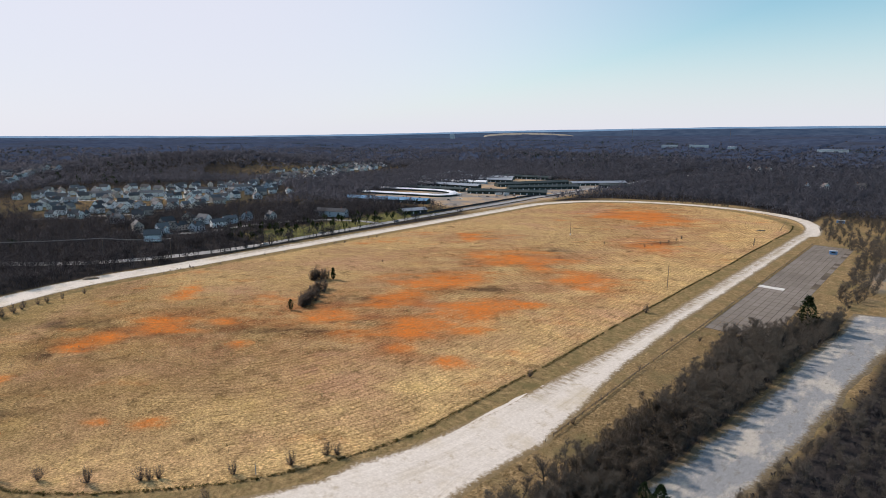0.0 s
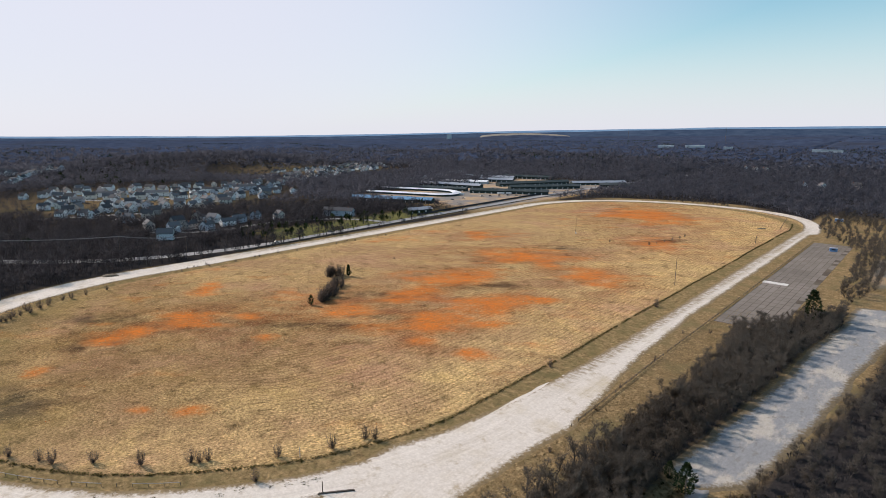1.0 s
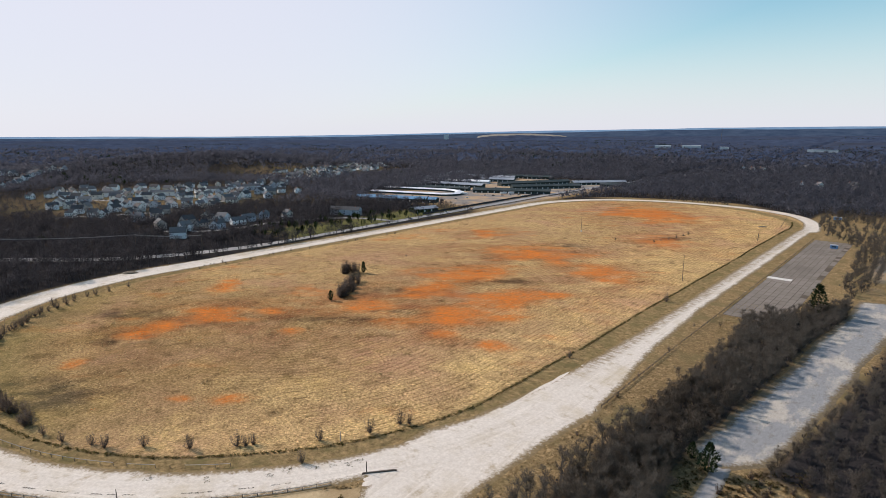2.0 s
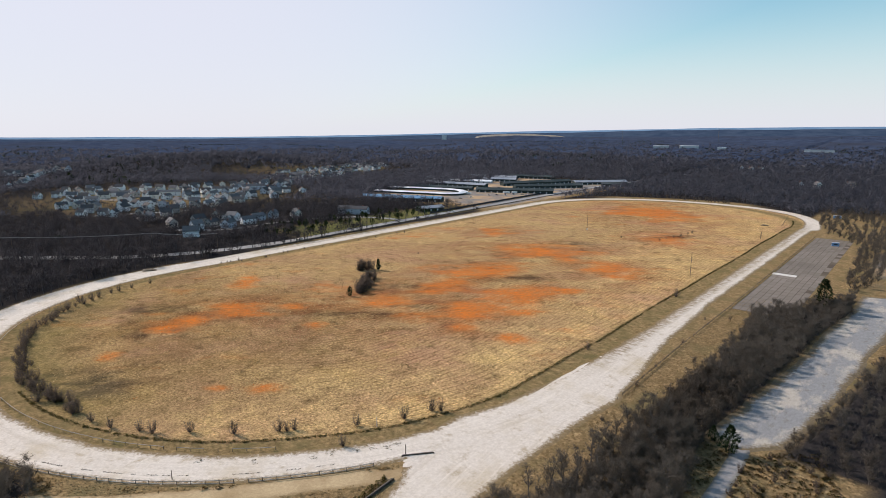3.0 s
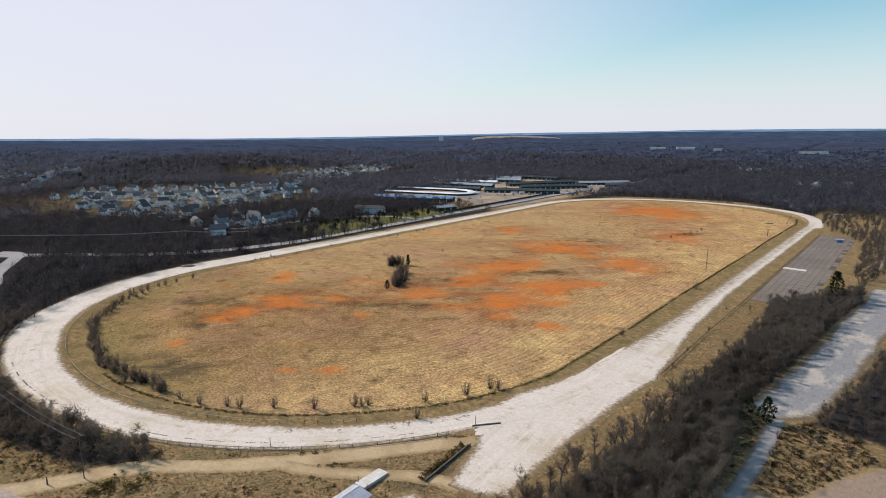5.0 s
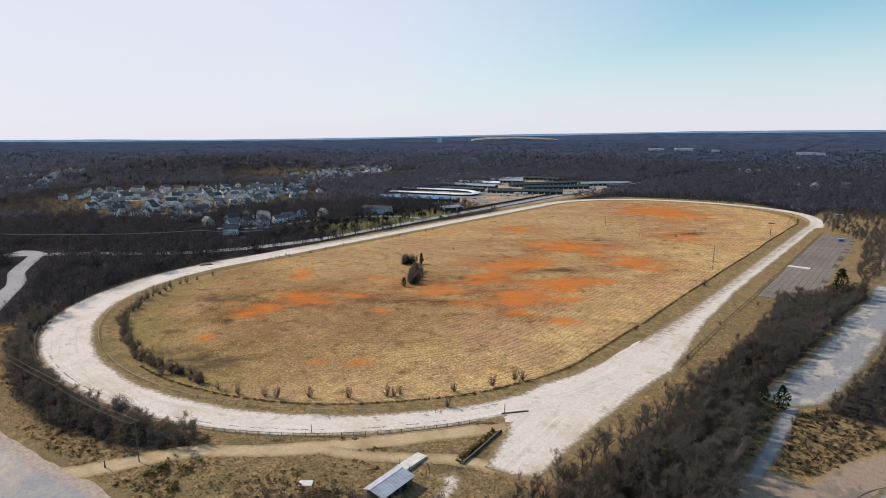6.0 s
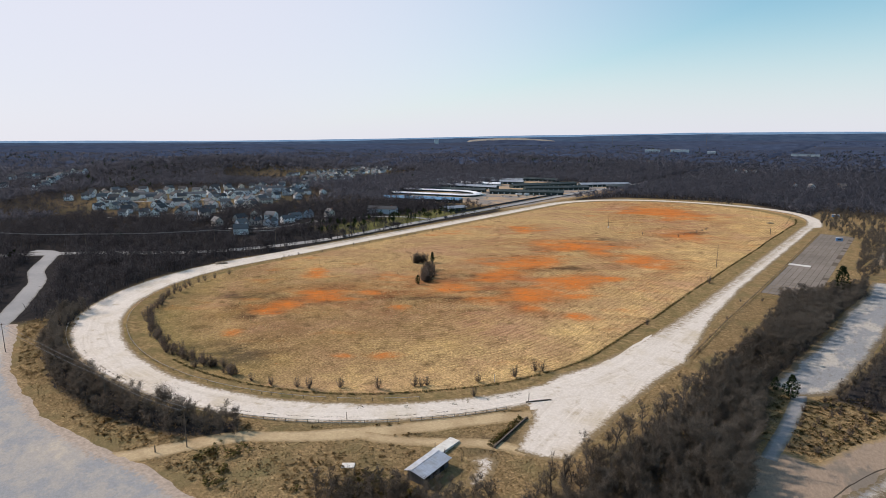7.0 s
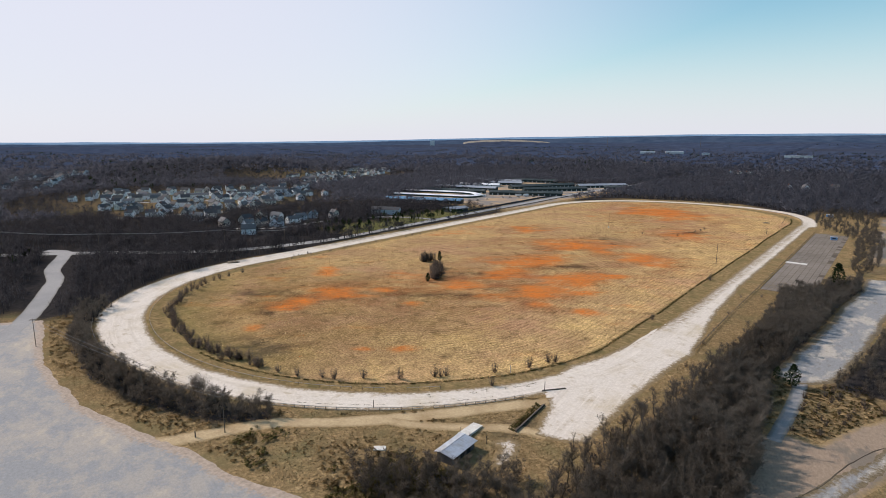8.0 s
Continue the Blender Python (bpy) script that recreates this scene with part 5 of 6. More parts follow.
M_BLUE = surface("blue_paint", (0.10, 0.22, 0.42), (0.16, 0.30, 0.50), None, 2.0, 0.1, 0.5)


# ---- rails and fences ----
def fence(name, pts, gap, height, rails, post_w, material, label, category, rail_h=0.12, lean=2.0, missing=0.0, rail_material=None, seed=1):
    """Posts along a line with rails between them; each post and rail is a part."""
    r = np.random.default_rng(seed)
    ob = tagged(new(name), label, category)
    post = box_mesh("post", -post_w / 2, post_w / 2, -post_w / 2, post_w / 2, -0.3, height, material, 0.02)
    pts = np.array(pts, dtype=float)
    d = np.concatenate([[0], np.cumsum(np.hypot(*np.diff(pts, axis=0).T))])
    n = int(d[-1] / gap)
    q = [(np.interp(k * gap, d, pts[:, 0]), np.interp(k * gap, d, pts[:, 1])) for k in range(n + 1)]
    rail = box_mesh("rail", 0, gap, -0.04, 0.04, -rail_h / 2, rail_h / 2, rail_material or material)
    for k, (x, y) in enumerate(q):
        z = float(terrain(x, y))
        part("post", post, ob, m=pose(x, y, z, r.normal(0, lean), r.normal(0, lean), r.uniform(0, 90)))
        if k < n and r.uniform() >= missing:
            a = math.degrees(math.atan2(q[k + 1][1] - y, q[k + 1][0] - x))
            ln = math.hypot(q[k + 1][1] - y, q[k + 1][0] - x)
            for zr in rails:
                part("rail", rail, ob, m=pose(x, y, z + zr + r.normal(0, 0.02), 0, r.normal(0, 0.4), a) @ Matrix.Diagonal((ln / gap, 1, 1, 1)))
    return ob


def bend_line(a0, a1, off, n=60):
    return [(NEAR_C[0] + (near_radius(a) + (off(a) if callable(off) else off)) * math.cos(radians(a)), NEAR_C[1] + (near_radius(a) + (off(a) if callable(off) else off)) * math.sin(radians(a))) for a in np.linspace(a0, a1, n)]


M_PALE_RAIL = surface("pale_old_rail", (0.50, 0.46, 0.41), (0.36, 0.32, 0.28), None, 3.0)
fence("inner_rail", bend_line(176, 318, -2.4), 4.0, 1.0, (0.92,), 0.14, M_RAIL, "weathered grey running rail inside the near bend", "fence", 0.14, 3.0, 0.05, M_PALE_RAIL, 2)
fence("outer_rail", bend_line(238, 329, lambda a: float(np.interp(a, [238, 255, 275, 295, 320, 335], [23, 19.6, 16, 14.6, 12.2, 11.2]))), 3.6, 1.15, (1.0, 0.25), 0.16, M_RAIL,
      "broken weathered timber rail outside the near bend", "fence", 0.17, 3.0, 0.06, M_PALE_RAIL, 3)
fence("track_fence", [(-79.5, 135), (-80, 200), (-79.5, 270), (-79.5, 540)], 4.5, 1.1, (0.95, 0.5), 0.15, M_RAIL, "dark weathered fence along the home straight", "fence", 0.16, 3.0, 0.12, None, 4)
fence("roadside_fence", [(-395, 200), (-400, 300), (-406, 410), (-412, 551), (-418, 672), (-420, 800)], 9.0, 1.1, (0.8, 0.4), 0.2, M_RAIL, "dark guard rail between road and track", "fence", 0.45, 1.0, 0.0, None, 5)
M_SCREEN = surface("black_fence_screen", (0.03, 0.032, 0.036), (0.05, 0.05, 0.052), None, 0.8)
fence("screen_fence", [(-424, 425), (-428, 480), (-432, 560), (-436, 640), (-438, 700)], 8.0, 2.6, (1.3,), 0.2, M_SCREEN, "tall fence with black screening beside the stables", "fence", 2.2, 0.5, 0.0, None, 6)


def timber_wall(x0, y0, x1, y1, h, label):
    """A low wall of stacked timbers with end posts."""
    ob = tagged(new("timber_wall"), label, "wall")
    ln, a = math.hypot(x1 - x0, y1 - y0), math.degrees(math.atan2(y1 - y0, x1 - x0))
    ob.matrix_basis = pose(x0, y0, 0, 0, 0, a)
    for k in range(4):
        part("timber", box_mesh("timber", 0.05 * k, ln - 0.03 * k, -0.25 + 0.02 * k, 0.25, k * h / 4 + 0.01, (k + 1) * h / 4 - 0.01, M_RAIL, 0.03), ob)
    for q in (0, ln / 2, ln):
        part("post", box_mesh("post", q - 0.15, q + 0.15, -0.45, -0.26, -0.3, h + 0.15, M_RAIL, 0.02), ob)
    return ob


timber_wall(-102.5, 31.5, -104.5, 53, 0.65, "low dark timber wall beside the pale spur")
timber_wall(-110.5, 62.5, -105, 69.5, 0.4, "short dark timber wall at the rail's end")

# ---- shed ----
M_SIDING = surface("grey_shed_boards", (0.16, 0.15, 0.145), (0.09, 0.085, 0.08), None, 1.5, stretch=(6, 6, 0.5))
# near-black colour painted for the shade inside openings; the walls stay solid
M_DARK = surface("opening_shade", (0.02, 0.02, 0.022), (0.03, 0.03, 0.03), None, 1.0)
shed = tagged(new("shed"), "long low shed with a pale metal roof beside a dirt path", "shed")
shed.matrix_basis = pose(-109.2, 10.0, float(terrain(-109, 10)), 0, 0, 3)
part("wall", box_mesh("wall", -2.6, 2.6, -5.6, 5.6, -0.2, 2.6, M_SIDING), shed)
for k in range(3):
    part("door", box_mesh("door", 2.6, 2.66, -4.6 + k * 3.1, -2.6 + k * 3.1, 0.1, 2.4, M_DARK, 0.02), shed, "near-black panel painted as the shade in a stall opening")
roof = part("roof", prism_mesh("roof", [(-3.2, 2.65), (-0.9, 3.3), (-0.9, 3.42), (-3.3, 2.77)], -6.2, 6.2, M_METAL), shed, "pale galvanised sheet roof")
roof2 = part("roof", prism_mesh("roof", [(-0.9, 3.2), (3.4, 2.5), (3.4, 2.62), (-0.9, 3.32)], -6.2, 6.2, M_METAL), shed, "pale galvanised sheet roof")
for k in range(12):
    part("seam", box_mesh("seam", -2.16, 2.16, -0.03, 0.03, 0, 0.05, M_METAL), roof2, m=pose(1.25, -5.8 + k * 1.05, 2.98, 0, 9.25, 0))
tagged(new("ramp", prism_mesh("ramp", [(-1.7, -0.3), (1.7, -0.3), (1.7, 0.9), (-1.7, 0.9)], 0, 9, M_PAD)), "pale concrete ramp behind the shed", "ramp").matrix_basis = pose(-113.4, 18.6, float(terrain(-114, 24)), -2, 0, 3)
polygon("gravel_loop", [(-105, 22), (-102, 27), (-98, 26), (-95.5, 20), (-95, 13), (-98, 12), (-100, 17), (-101, 21)], 0.05, M_TRACK, "patch of white gravel beside the shed", "path", 0.5, 0.8)


# ---- poles ----
def pole(name, x, y, h, rad, material, label, category="pole", lean=0.0, turn=0.0, arms=0, cap=False):
    ob = tagged(new(name), label, category)
    ob.matrix_basis = pose(x, y, float(terrain(x, y)), lean, 0, turn)
    bm = bmesh.new()
    bmesh.ops.create_cone(bm, cap_ends=True, segments=8, radius1=rad, radius2=rad * 0.65, depth=h + 0.4, matrix=Matrix.Translation((0, 0, h / 2 - 0.2)))
    part("shaft", from_bm("shaft", bm, material), ob)
    for k in range(arms):
        part("crossarm", box_mesh("crossarm", -1.2, 1.2, -0.08, 0.08, h - 0.6 - k * 0.9, h - 0.45 - k * 0.9, material, 0.01), ob)
        for q in (-1.05, -0.4, 0.4, 1.05):
            bm = bmesh.new()
            bmesh.ops.create_cone(bm, cap_ends=True, segments=6, radius1=0.06, radius2=0.04, depth=0.22, matrix=Matrix.Translation((q, 0, h - 0.34 - k * 0.9)))
            part("insulator", from_bm("insulator", bm, M_PALE_RAIL), ob)
    if cap:
        part("base_block", box_mesh("base_block", -0.45, 0.45, -0.45, 0.45, -0.2, 1.5, M_PAD, 0.05), ob, "white painted base")
    return ob


pole("mast", -116, 325, 16, 0.20, M_RAIL, "tall bare timber pole at the edge of the field")
pole("mast", -246, 444, 14, 0.18, M_RAIL, "tall thin pole with a white base in the field", cap=True)
pole("post", -114, 503, 6, 0.35, M_RAIL, "short thick timber post beside the field")
pole("mast", -114.5, 593, 13, 0.22, M_RAIL, "leaning timber pole by the far bend", lean=-38, turn=-25)
pole("post", -128, 69.3, 3.2, 0.15, M_PALE_RAIL, "pale distance post inside the near bend")
pole("post", -148, 15.5, 2.8, 0.13, M_RAIL, "dark post at the outer rail")
pole("post", -110, 63.5, 3.4, 0.16, M_RAIL, "dark post at the end of the rail")
pole("post", -175.5, -32, 2.2, 0.22, M_RAIL, "short dark post where the path meets the car park")
for x, y in ((-114.8, 19.5), (-110.5, 18.6), (-105.5, 20)):
    pole("post", x, y, 2.6, 0.12, M_RAIL, "dark timber post by the shed")
LINE = [(-171, -25), (-214, -30), (-300, -36), (-555, 18), (-490, 62), (-436, 134), (-400, 165)]
for k, (x, y) in enumerate(LINE):
    pole("utility_pole", x, y, 12.5 if k < 3 else 16.0, 0.16, M_RAIL, "weathered timber utility pole with a crossarm", arms=1, turn=math.degrees(math.atan2(LINE[min(k + 1, 6)][1] - LINE[max(k - 1, 0)][1], LINE[min(k + 1, 6)][0] - LINE[max(k - 1, 0)][0])) + 90)
M_WIRE = surface("grey_wire", (0.25, 0.25, 0.26), (0.18, 0.18, 0.18), None, 1.0)
for k in (0, 1, 3, 4, 5):
    for side in (-1.0, 1.0):
        (x0, y0), (x1, y1) = LINE[k], LINE[k + 1]
        cu = bpy.data.curves.new("wire", "CURVE")
        cu.dimensions, cu.bevel_depth, cu.bevel_resolution = "3D", 0.04 if k < 3 else 0.10, 1
        sp = cu.splines.new("POLY")
        sp.points.add(12)
        ln = math.hypot(x1 - x0, y1 - y0)
        for i in range(13):
            q = i / 12
            sp.points[i].co = (x0 + (x1 - x0) * q - (y1 - y0) / ln * side, y0 + (y1 - y0) * q + (x1 - x0) / ln * side, (12.1 if k < 3 else 15.6) - 4.0 * q * (1 - q), 1)
        cu.materials.append(M_WIRE)
        tagged(new("cable", cu), "thin grey overhead power cable", "cable", "overhead cables")

# ---- houses ----
def tinted(name, cols, rough=0.8):
    """Siding or shingle colour that differs from house to house."""
    m, nt, bsdf = nodes_of(name, rough)
    ramp = nt.nodes.new("ShaderNodeValToRGB")
    ramp.color_ramp.interpolation = "CONSTANT"
    while len(ramp.color_ramp.elements) < len(cols):
        ramp.color_ramp.elements.new(0.5)
    for k, c in enumerate(cols):
        ramp.color_ramp.elements[k].position, ramp.color_ramp.elements[k].color = k / len(cols), (*c, 1)
    nt.links.new(nt.nodes.new("ShaderNodeObjectInfo").outputs["Random"], ramp.inputs["Fac"])
    col = mix(nt, noise_fac(nt, 2.0, 4, 0.3, 0.7, (1, 1, 6)), ramp.outputs["Color"], mix(nt, 0.25, ramp.outputs["Color"], (0.3, 0.3, 0.3)))
    nt.links.new(col, bsdf.inputs["Base Color"])
    return m


M_WALL = tinted("house_siding", [(0.90, 0.90, 0.88), (0.80, 0.79, 0.78), (0.72, 0.67, 0.58), (0.50, 0.52, 0.56), (0.85, 0.85, 0.83), (0.42, 0.37, 0.32), (0.80, 0.78, 0.74)])
M_ROOF = tinted("house_shingles", [(0.06, 0.058, 0.06), (0.11, 0.105, 0.105), (0.085, 0.07, 0.062), (0.045, 0.045, 0.048), (0.15, 0.143, 0.14)])
M_TRIM = surface("white_trim", (0.8, 0.8, 0.8), (0.72, 0.72, 0.72), None, 2.0)
m, nt, bsdf = nodes_of("window_glass", 0.12)
bsdf.inputs["Base Color"].default_value = (0.03, 0.04, 0.05, 1)
bsdf.inputs["Specular IOR Level"].default_value = 0.6
M_GLASS = m
M_BRICK = surface("brick_chimney", (0.28, 0.13, 0.09), (0.20, 0.09, 0.065), None, 3.0)
GABLE = lambda w, z, rise, over: [(-w / 2 - over, z - 0.25), (0, z + rise), (w / 2 + over, z - 0.25), (w / 2 + over, z - 0.02), (0, z + rise + 0.25), (-w / 2 - over, z - 0.02)]
UNIT_WIN = box_mesh("window", -0.55, 0.55, -0.04, 0.04, 0, 1.4, M_GLASS)
UNIT_FRAME = [box_mesh("sill", -0.70, 0.70, -0.06, 0.06, -0.12, 0, M_TRIM)]
DOOR = box_mesh("door", -0.5, 0.5, -0.05, 0.05, 0, 2.1, M_BRICK, 0.01)
GARAGE = box_mesh("garage_door", -2.4, 2.4, -0.05, 0.05, 0, 2.2, M_TRIM, 0.02)


def window_at(parent, x, y, z, turn):
    w = part("window", UNIT_WIN, parent, m=pose(x, y, z, 0, 0, turn))
    for me in UNIT_FRAME:
        part(me.name.split(".")[0], me, w)


def house(w, d, h, rise, wing, label, category="house", plain=False):
    """A gabled house, ridge along y, with a wing, windows, door, garage door and chimney."""
    ob = tagged(new("house"), label, category, "houses of the neighbourhood")
    out = [(-w / 2, -0.5), (w / 2, -0.5), (w / 2, h), (0, h + rise), (-w / 2, h)]
    part("wall", prism_mesh("wall", out, -d / 2, d / 2, M_WALL), ob)
    part("roof", prism_mesh("roof", GABLE(w, h, rise, 0.4), -d / 2 - 0.4, d / 2 + 0.4, M_ROOF), ob)
    if wing:
        ww, wd = wing
        part("wing", prism_mesh("wing", [(-wd / 2, -0.5), (wd / 2, -0.5), (wd / 2, h * 0.8), (0, h * 0.8 + wd * 0.33), (-wd / 2, h * 0.8)], 0, w / 2 + ww, M_WALL), ob, m=pose(0, d * 0.14, 0, 0, 0, -90))
        part("wing_roof", prism_mesh("wing_roof", GABLE(wd, h * 0.8, wd * 0.33, 0.3), 0, w / 2 + ww + 0.35, M_ROOF), ob, m=pose(0, d * 0.14, 0, 0, 0, -90))
        part("garage_door", GARAGE, ob, m=pose(w / 2 + ww + 0.03, d * 0.14, 0.05, 0, 0, 90))
    if plain:
        for q in (-0.25, 0.25):
            part("window", UNIT_WIN, ob, m=pose(q * w, -d / 2 - 0.02, 3.4, 0, 0, 0))
        part("window", UNIT_WIN, ob, m=pose(w / 2 + 0.02, -0.3 * d, 3.4, 0, 0, 90))
        return ob
    for s, turn in ((1, 90), (-1, 90)):
        for q in (-0.3, 0.0, 0.3):
            if s == 1 and wing and q > -0.1:
                continue
            for z in (0.9, 3.6):
                if z + 1.4 < h:
                    window_at(ob, s * (w / 2 + 0.02), q * d, z, turn)
    for s in (1, -1):
        for q in (-0.25, 0.25):
            window_at(ob, q * w, s * (d / 2 + 0.02), 3.6 if h > 5 else 0.9, 0)
    part("door", DOOR, ob, m=pose(w / 2 + 0.04, -d * 0.12, 0.05, 0, 0, 90))
    part("chimney", box_mesh("chimney", -0.45, 0.45, -0.6, 0.6, h, h + rise + 0.9, M_BRICK, 0.03), ob, "brick chimney", m=pose(-w * 0.2, d * 0.3, 0))
    return ob


PROTO = [house(8.5, 13, 5.6, 3.2, (3.5, 6.5), "two-storey pale sided suburban house with grey shingle roof"),
         house(9.5, 11, 5.6, 3.8, (2.5, 6.0), "two-storey pale house with a steep grey gable"),
         house(9.0, 15, 5.4, 3.0, None, "long pale two-storey house with dark shingle roof"),
         house(8.0, 10, 5.8, 3.6, (4.0, 6.0), "compact light grey house with front gable and garage")]
ROW = house(9.0, 34, 6.0, 2.8, None, "row of pale townhouses under one grey roof", "townhouse")
r = np.random.default_rng(45)
for x, y, turn, in_row in HOUSES:
    src = ROW if in_row else PROTO[r.integers(4)]
    copy_thing(src, pose(x, y, float(terrain(x, y)), 0, 0, (-40 if src is ROW else turn) + r.normal(0, 14) + (90 * r.integers(4) if src is not ROW else 0)) @ Matrix.Diagonal((0.88, 0.88, 0.92, 1)))
PLAIN = [house(9.0, 11.5, 5.6, 3.6, (2.5, 6.0), "pale two-storey suburban house under a dark shingle roof", plain=True),
         house(8.2, 12.5, 5.4, 3.9, None, "steep-gabled pale house with a dark roof", plain=True)]
for k, (x, y, turn, _) in enumerate(MORE):
    m4 = pose(x, y, float(terrain(x, y)), 0, 0, turn + 90 * r.integers(4) + r.normal(0, 10))
    if k < 2:
        PLAIN[k].matrix_basis = m4
    else:
        copy_thing(PLAIN[r.integers(2)], m4)
copy_thing(ROW, pose(-487, 370, 0, 0, 0, -65))
for k, ob in enumerate(PROTO + [ROW]):
    x, y = [(-640, 300), (-560, 250), (-700, 330), (-600, 200), (-800, 440)][k]
    ob.matrix_basis = pose(x, y, float(terrain(x, y)), 0, 0, 20 + 35 * k)
ribbon("street", [(-690, 140), (-660, 225), (-640, 262), (-690, 300), (-700, 380)], [-4], [4], 0.08, M_ROAD, "pale residential street between the houses", "road", 0.2)
ribbon("street", [(-860, 215), (-780, 268), (-770, 330), (-772, 420), (-850, 500), (-900, 600), (-1000, 700), (-1090, 780)], [-4], [4], 0.08, M_ROAD, "pale residential street between the houses", "road", 0.2)
ribbon("street", [(-530, 190), (-490, 225), (-500, 290), (-480, 350), (-440, 372), (-415, 372)], [-3.5], [3.5], 0.08, M_ROAD, "pale residential street between the houses", "road", 0.2)
polygon("driveway", [(-640, 205), (-615, 225), (-600, 215), (-622, 192)], 0.08, M_ROAD, "pale paved turning place among the houses", "driveway", 0.5, 2.5)

# ---- stables ----
M_WHITE_ROOF = surface("white_barn_roof", (0.78, 0.79, 0.80), (0.68, 0.69, 0.70), (0.55, 0.56, 0.58), 0.5, 0.05, 0.5)
M_GREY_ROOF = surface("grey_barn_roof", (0.30, 0.33, 0.37), (0.22, 0.245, 0.28), (0.36, 0.38, 0.40), 0.5, 0.04, 0.55)
M_DARK_ROOF = surface("dark_green_barn_roof", (0.055, 0.075, 0.075), (0.04, 0.052, 0.055), (0.09, 0.10, 0.10), 0.5, 0.04, 0.6)
M_BLUE_ROOF = surface("blue_barn_roof", (0.14, 0.30, 0.46), (0.10, 0.22, 0.36), None, 0.5, 0.04, 0.5)
for m in (M_DARK_ROOF, M_GREY_ROOF, M_ROOF):
    m.node_tree.nodes["Principled BSDF"].inputs["Specular IOR Level"].default_value = 0.06
    m.node_tree.nodes["Principled BSDF"].inputs["Roughness"].default_value = 0.9
M_BARN = surface("dark_green_boards", (0.045, 0.06, 0.055), (0.03, 0.04, 0.038), None, 1.0)
M_BARN_WHITE = surface("white_boards", (0.62, 0.63, 0.63), (0.5, 0.5, 0.5), None, 1.0)


def barn(x0, y0, x1, y1, w, h, rise, roof, wall, label):
    ob = tagged(new("barn"), label, "barn", "stable barns")
    ln, a = math.hypot(x1 - x0, y1 - y0), math.degrees(math.atan2(y1 - y0, x1 - x0)) - 90
    ob.matrix_basis = pose((x0 + x1) / 2, (y0 + y1) / 2, float(terrain((x0 + x1) / 2, (y0 + y1) / 2)), 0, 0, a)
    part("wall", prism_mesh("wall", [(-w / 2, -0.5), (w / 2, -0.5), (w / 2, h), (0, h + rise), (-w / 2, h)], -ln / 2, ln / 2, wall), ob)
    part("roof", prism_mesh("roof", GABLE(w, h, rise, 1.2), -ln / 2 - 0.8, ln / 2 + 0.8, roof), ob)
    door = box_mesh("door", w / 2 + 0.02, w / 2 + 0.08, -0.7, 0.7, 0.05, 2.2, M_TRIM if wall is M_BARN else M_DARK)
    for k in range(int(ln / 9)):
        part("door", door, ob, m=pose(0, -ln / 2 + 4.5 + 9 * k, 0))
    vent = box_mesh("vent", -0.5, 0.5, -0.9, 0.9, h + rise - 0.2, h + rise + 0.9, wall, 0.03)
    for k in range(int(ln / 22)):
        part("vent", vent, ob, m=pose(0, -ln / 2 + 11 + 22 * k, 0))
    return ob


barn(-700, 745, -600, 785, 15, 3.2, 2.2, M_WHITE_ROOF, M_BARN_WHITE, "long white-roofed stable barn")
barn(-672, 688, -558, 712, 14, 4.2, 2.6, M_GREY_ROOF, M_BARN, "long grey-roofed dark green stable barn")
barn(-640, 628, -546, 660, 12, 3.8, 2.2, M_DARK_ROOF, M_BARN, "long dark-roofed stable barn")
barn(-733, 735, -800, 960, 16, 3.2, 2.2, M_GREY_ROOF, M_BARN_WHITE, "very long grey-roofed stable barn at the wood's edge")
barn(-558, 756, -500, 880, 14, 4.2, 2.6, M_DARK_ROOF, M_BARN, "long dark-roofed stable barn")
barn(-530, 650, -432, 706, 14, 4.2, 2.6, M_DARK_ROOF, M_BARN, "long dark green stable barn near the road")
barn(-515, 728, -446, 820, 14, 4.2, 2.6, M_DARK_ROOF, M_BARN, "long dark-roofed stable barn")
barn(-720, 850, -610, 880, 14, 4.2, 2.6, M_GREY_ROOF, M_BARN, "long grey-roofed stable barn")
barn(-690, 900, -560, 935, 14, 4.2, 2.6, M_DARK_ROOF, M_BARN, "long dark-roofed stable barn")
barn(-640, 815, -585, 840, 14, 4.2, 2.6, M_GREY_ROOF, M_BARN, "short grey-roofed stable barn")
barn(-588, 475, -486, 518, 15, 4.2, 2.6, M_BLUE_ROOF, M_BARN, "blue-roofed barn behind the trees")
barn(-480, 860, -420, 935, 14, 4.2, 2.6, M_GREY_ROOF, M_BARN, "short grey-roofed stable barn near the road")
barn(-430, 862, -380, 885, 14, 4.2, 2.6, M_DARK_ROOF, M_BARN, "dark-roofed barn by the road")
barn(-448, 432, -440, 462, 12, 3.5, 2.0, M_GREY_ROOF, M_BARN, "low grey-roofed building beside the road")
# covered training ring: a stadium of white roof
ringo = tagged(new("covered_ride"), "white-roofed oval covered ride among the stables", "barn", "stable barns")
path = [(-640 + 95 * q, 546 + 32 * q) for q in np.linspace(0, 1, 8)] + [(-545 + 26 * math.sin(a) * 1.1 - 14 * (1 - math.cos(a)) * 0.5, 578 + 27 * (1 - math.cos(a))) for a in np.linspace(0.2, math.pi - 0.2, 12)] + [(-572 - 95 * q, 632 - 32 * q) for q in np.linspace(0, 1, 8)]
path = np.array(path)
tg = np.gradient(path, axis=0)
tg /= np.linalg.norm(tg, axis=1)[:, None]
nr = np.stack([tg[:, 1], -tg[:, 0]], 1)


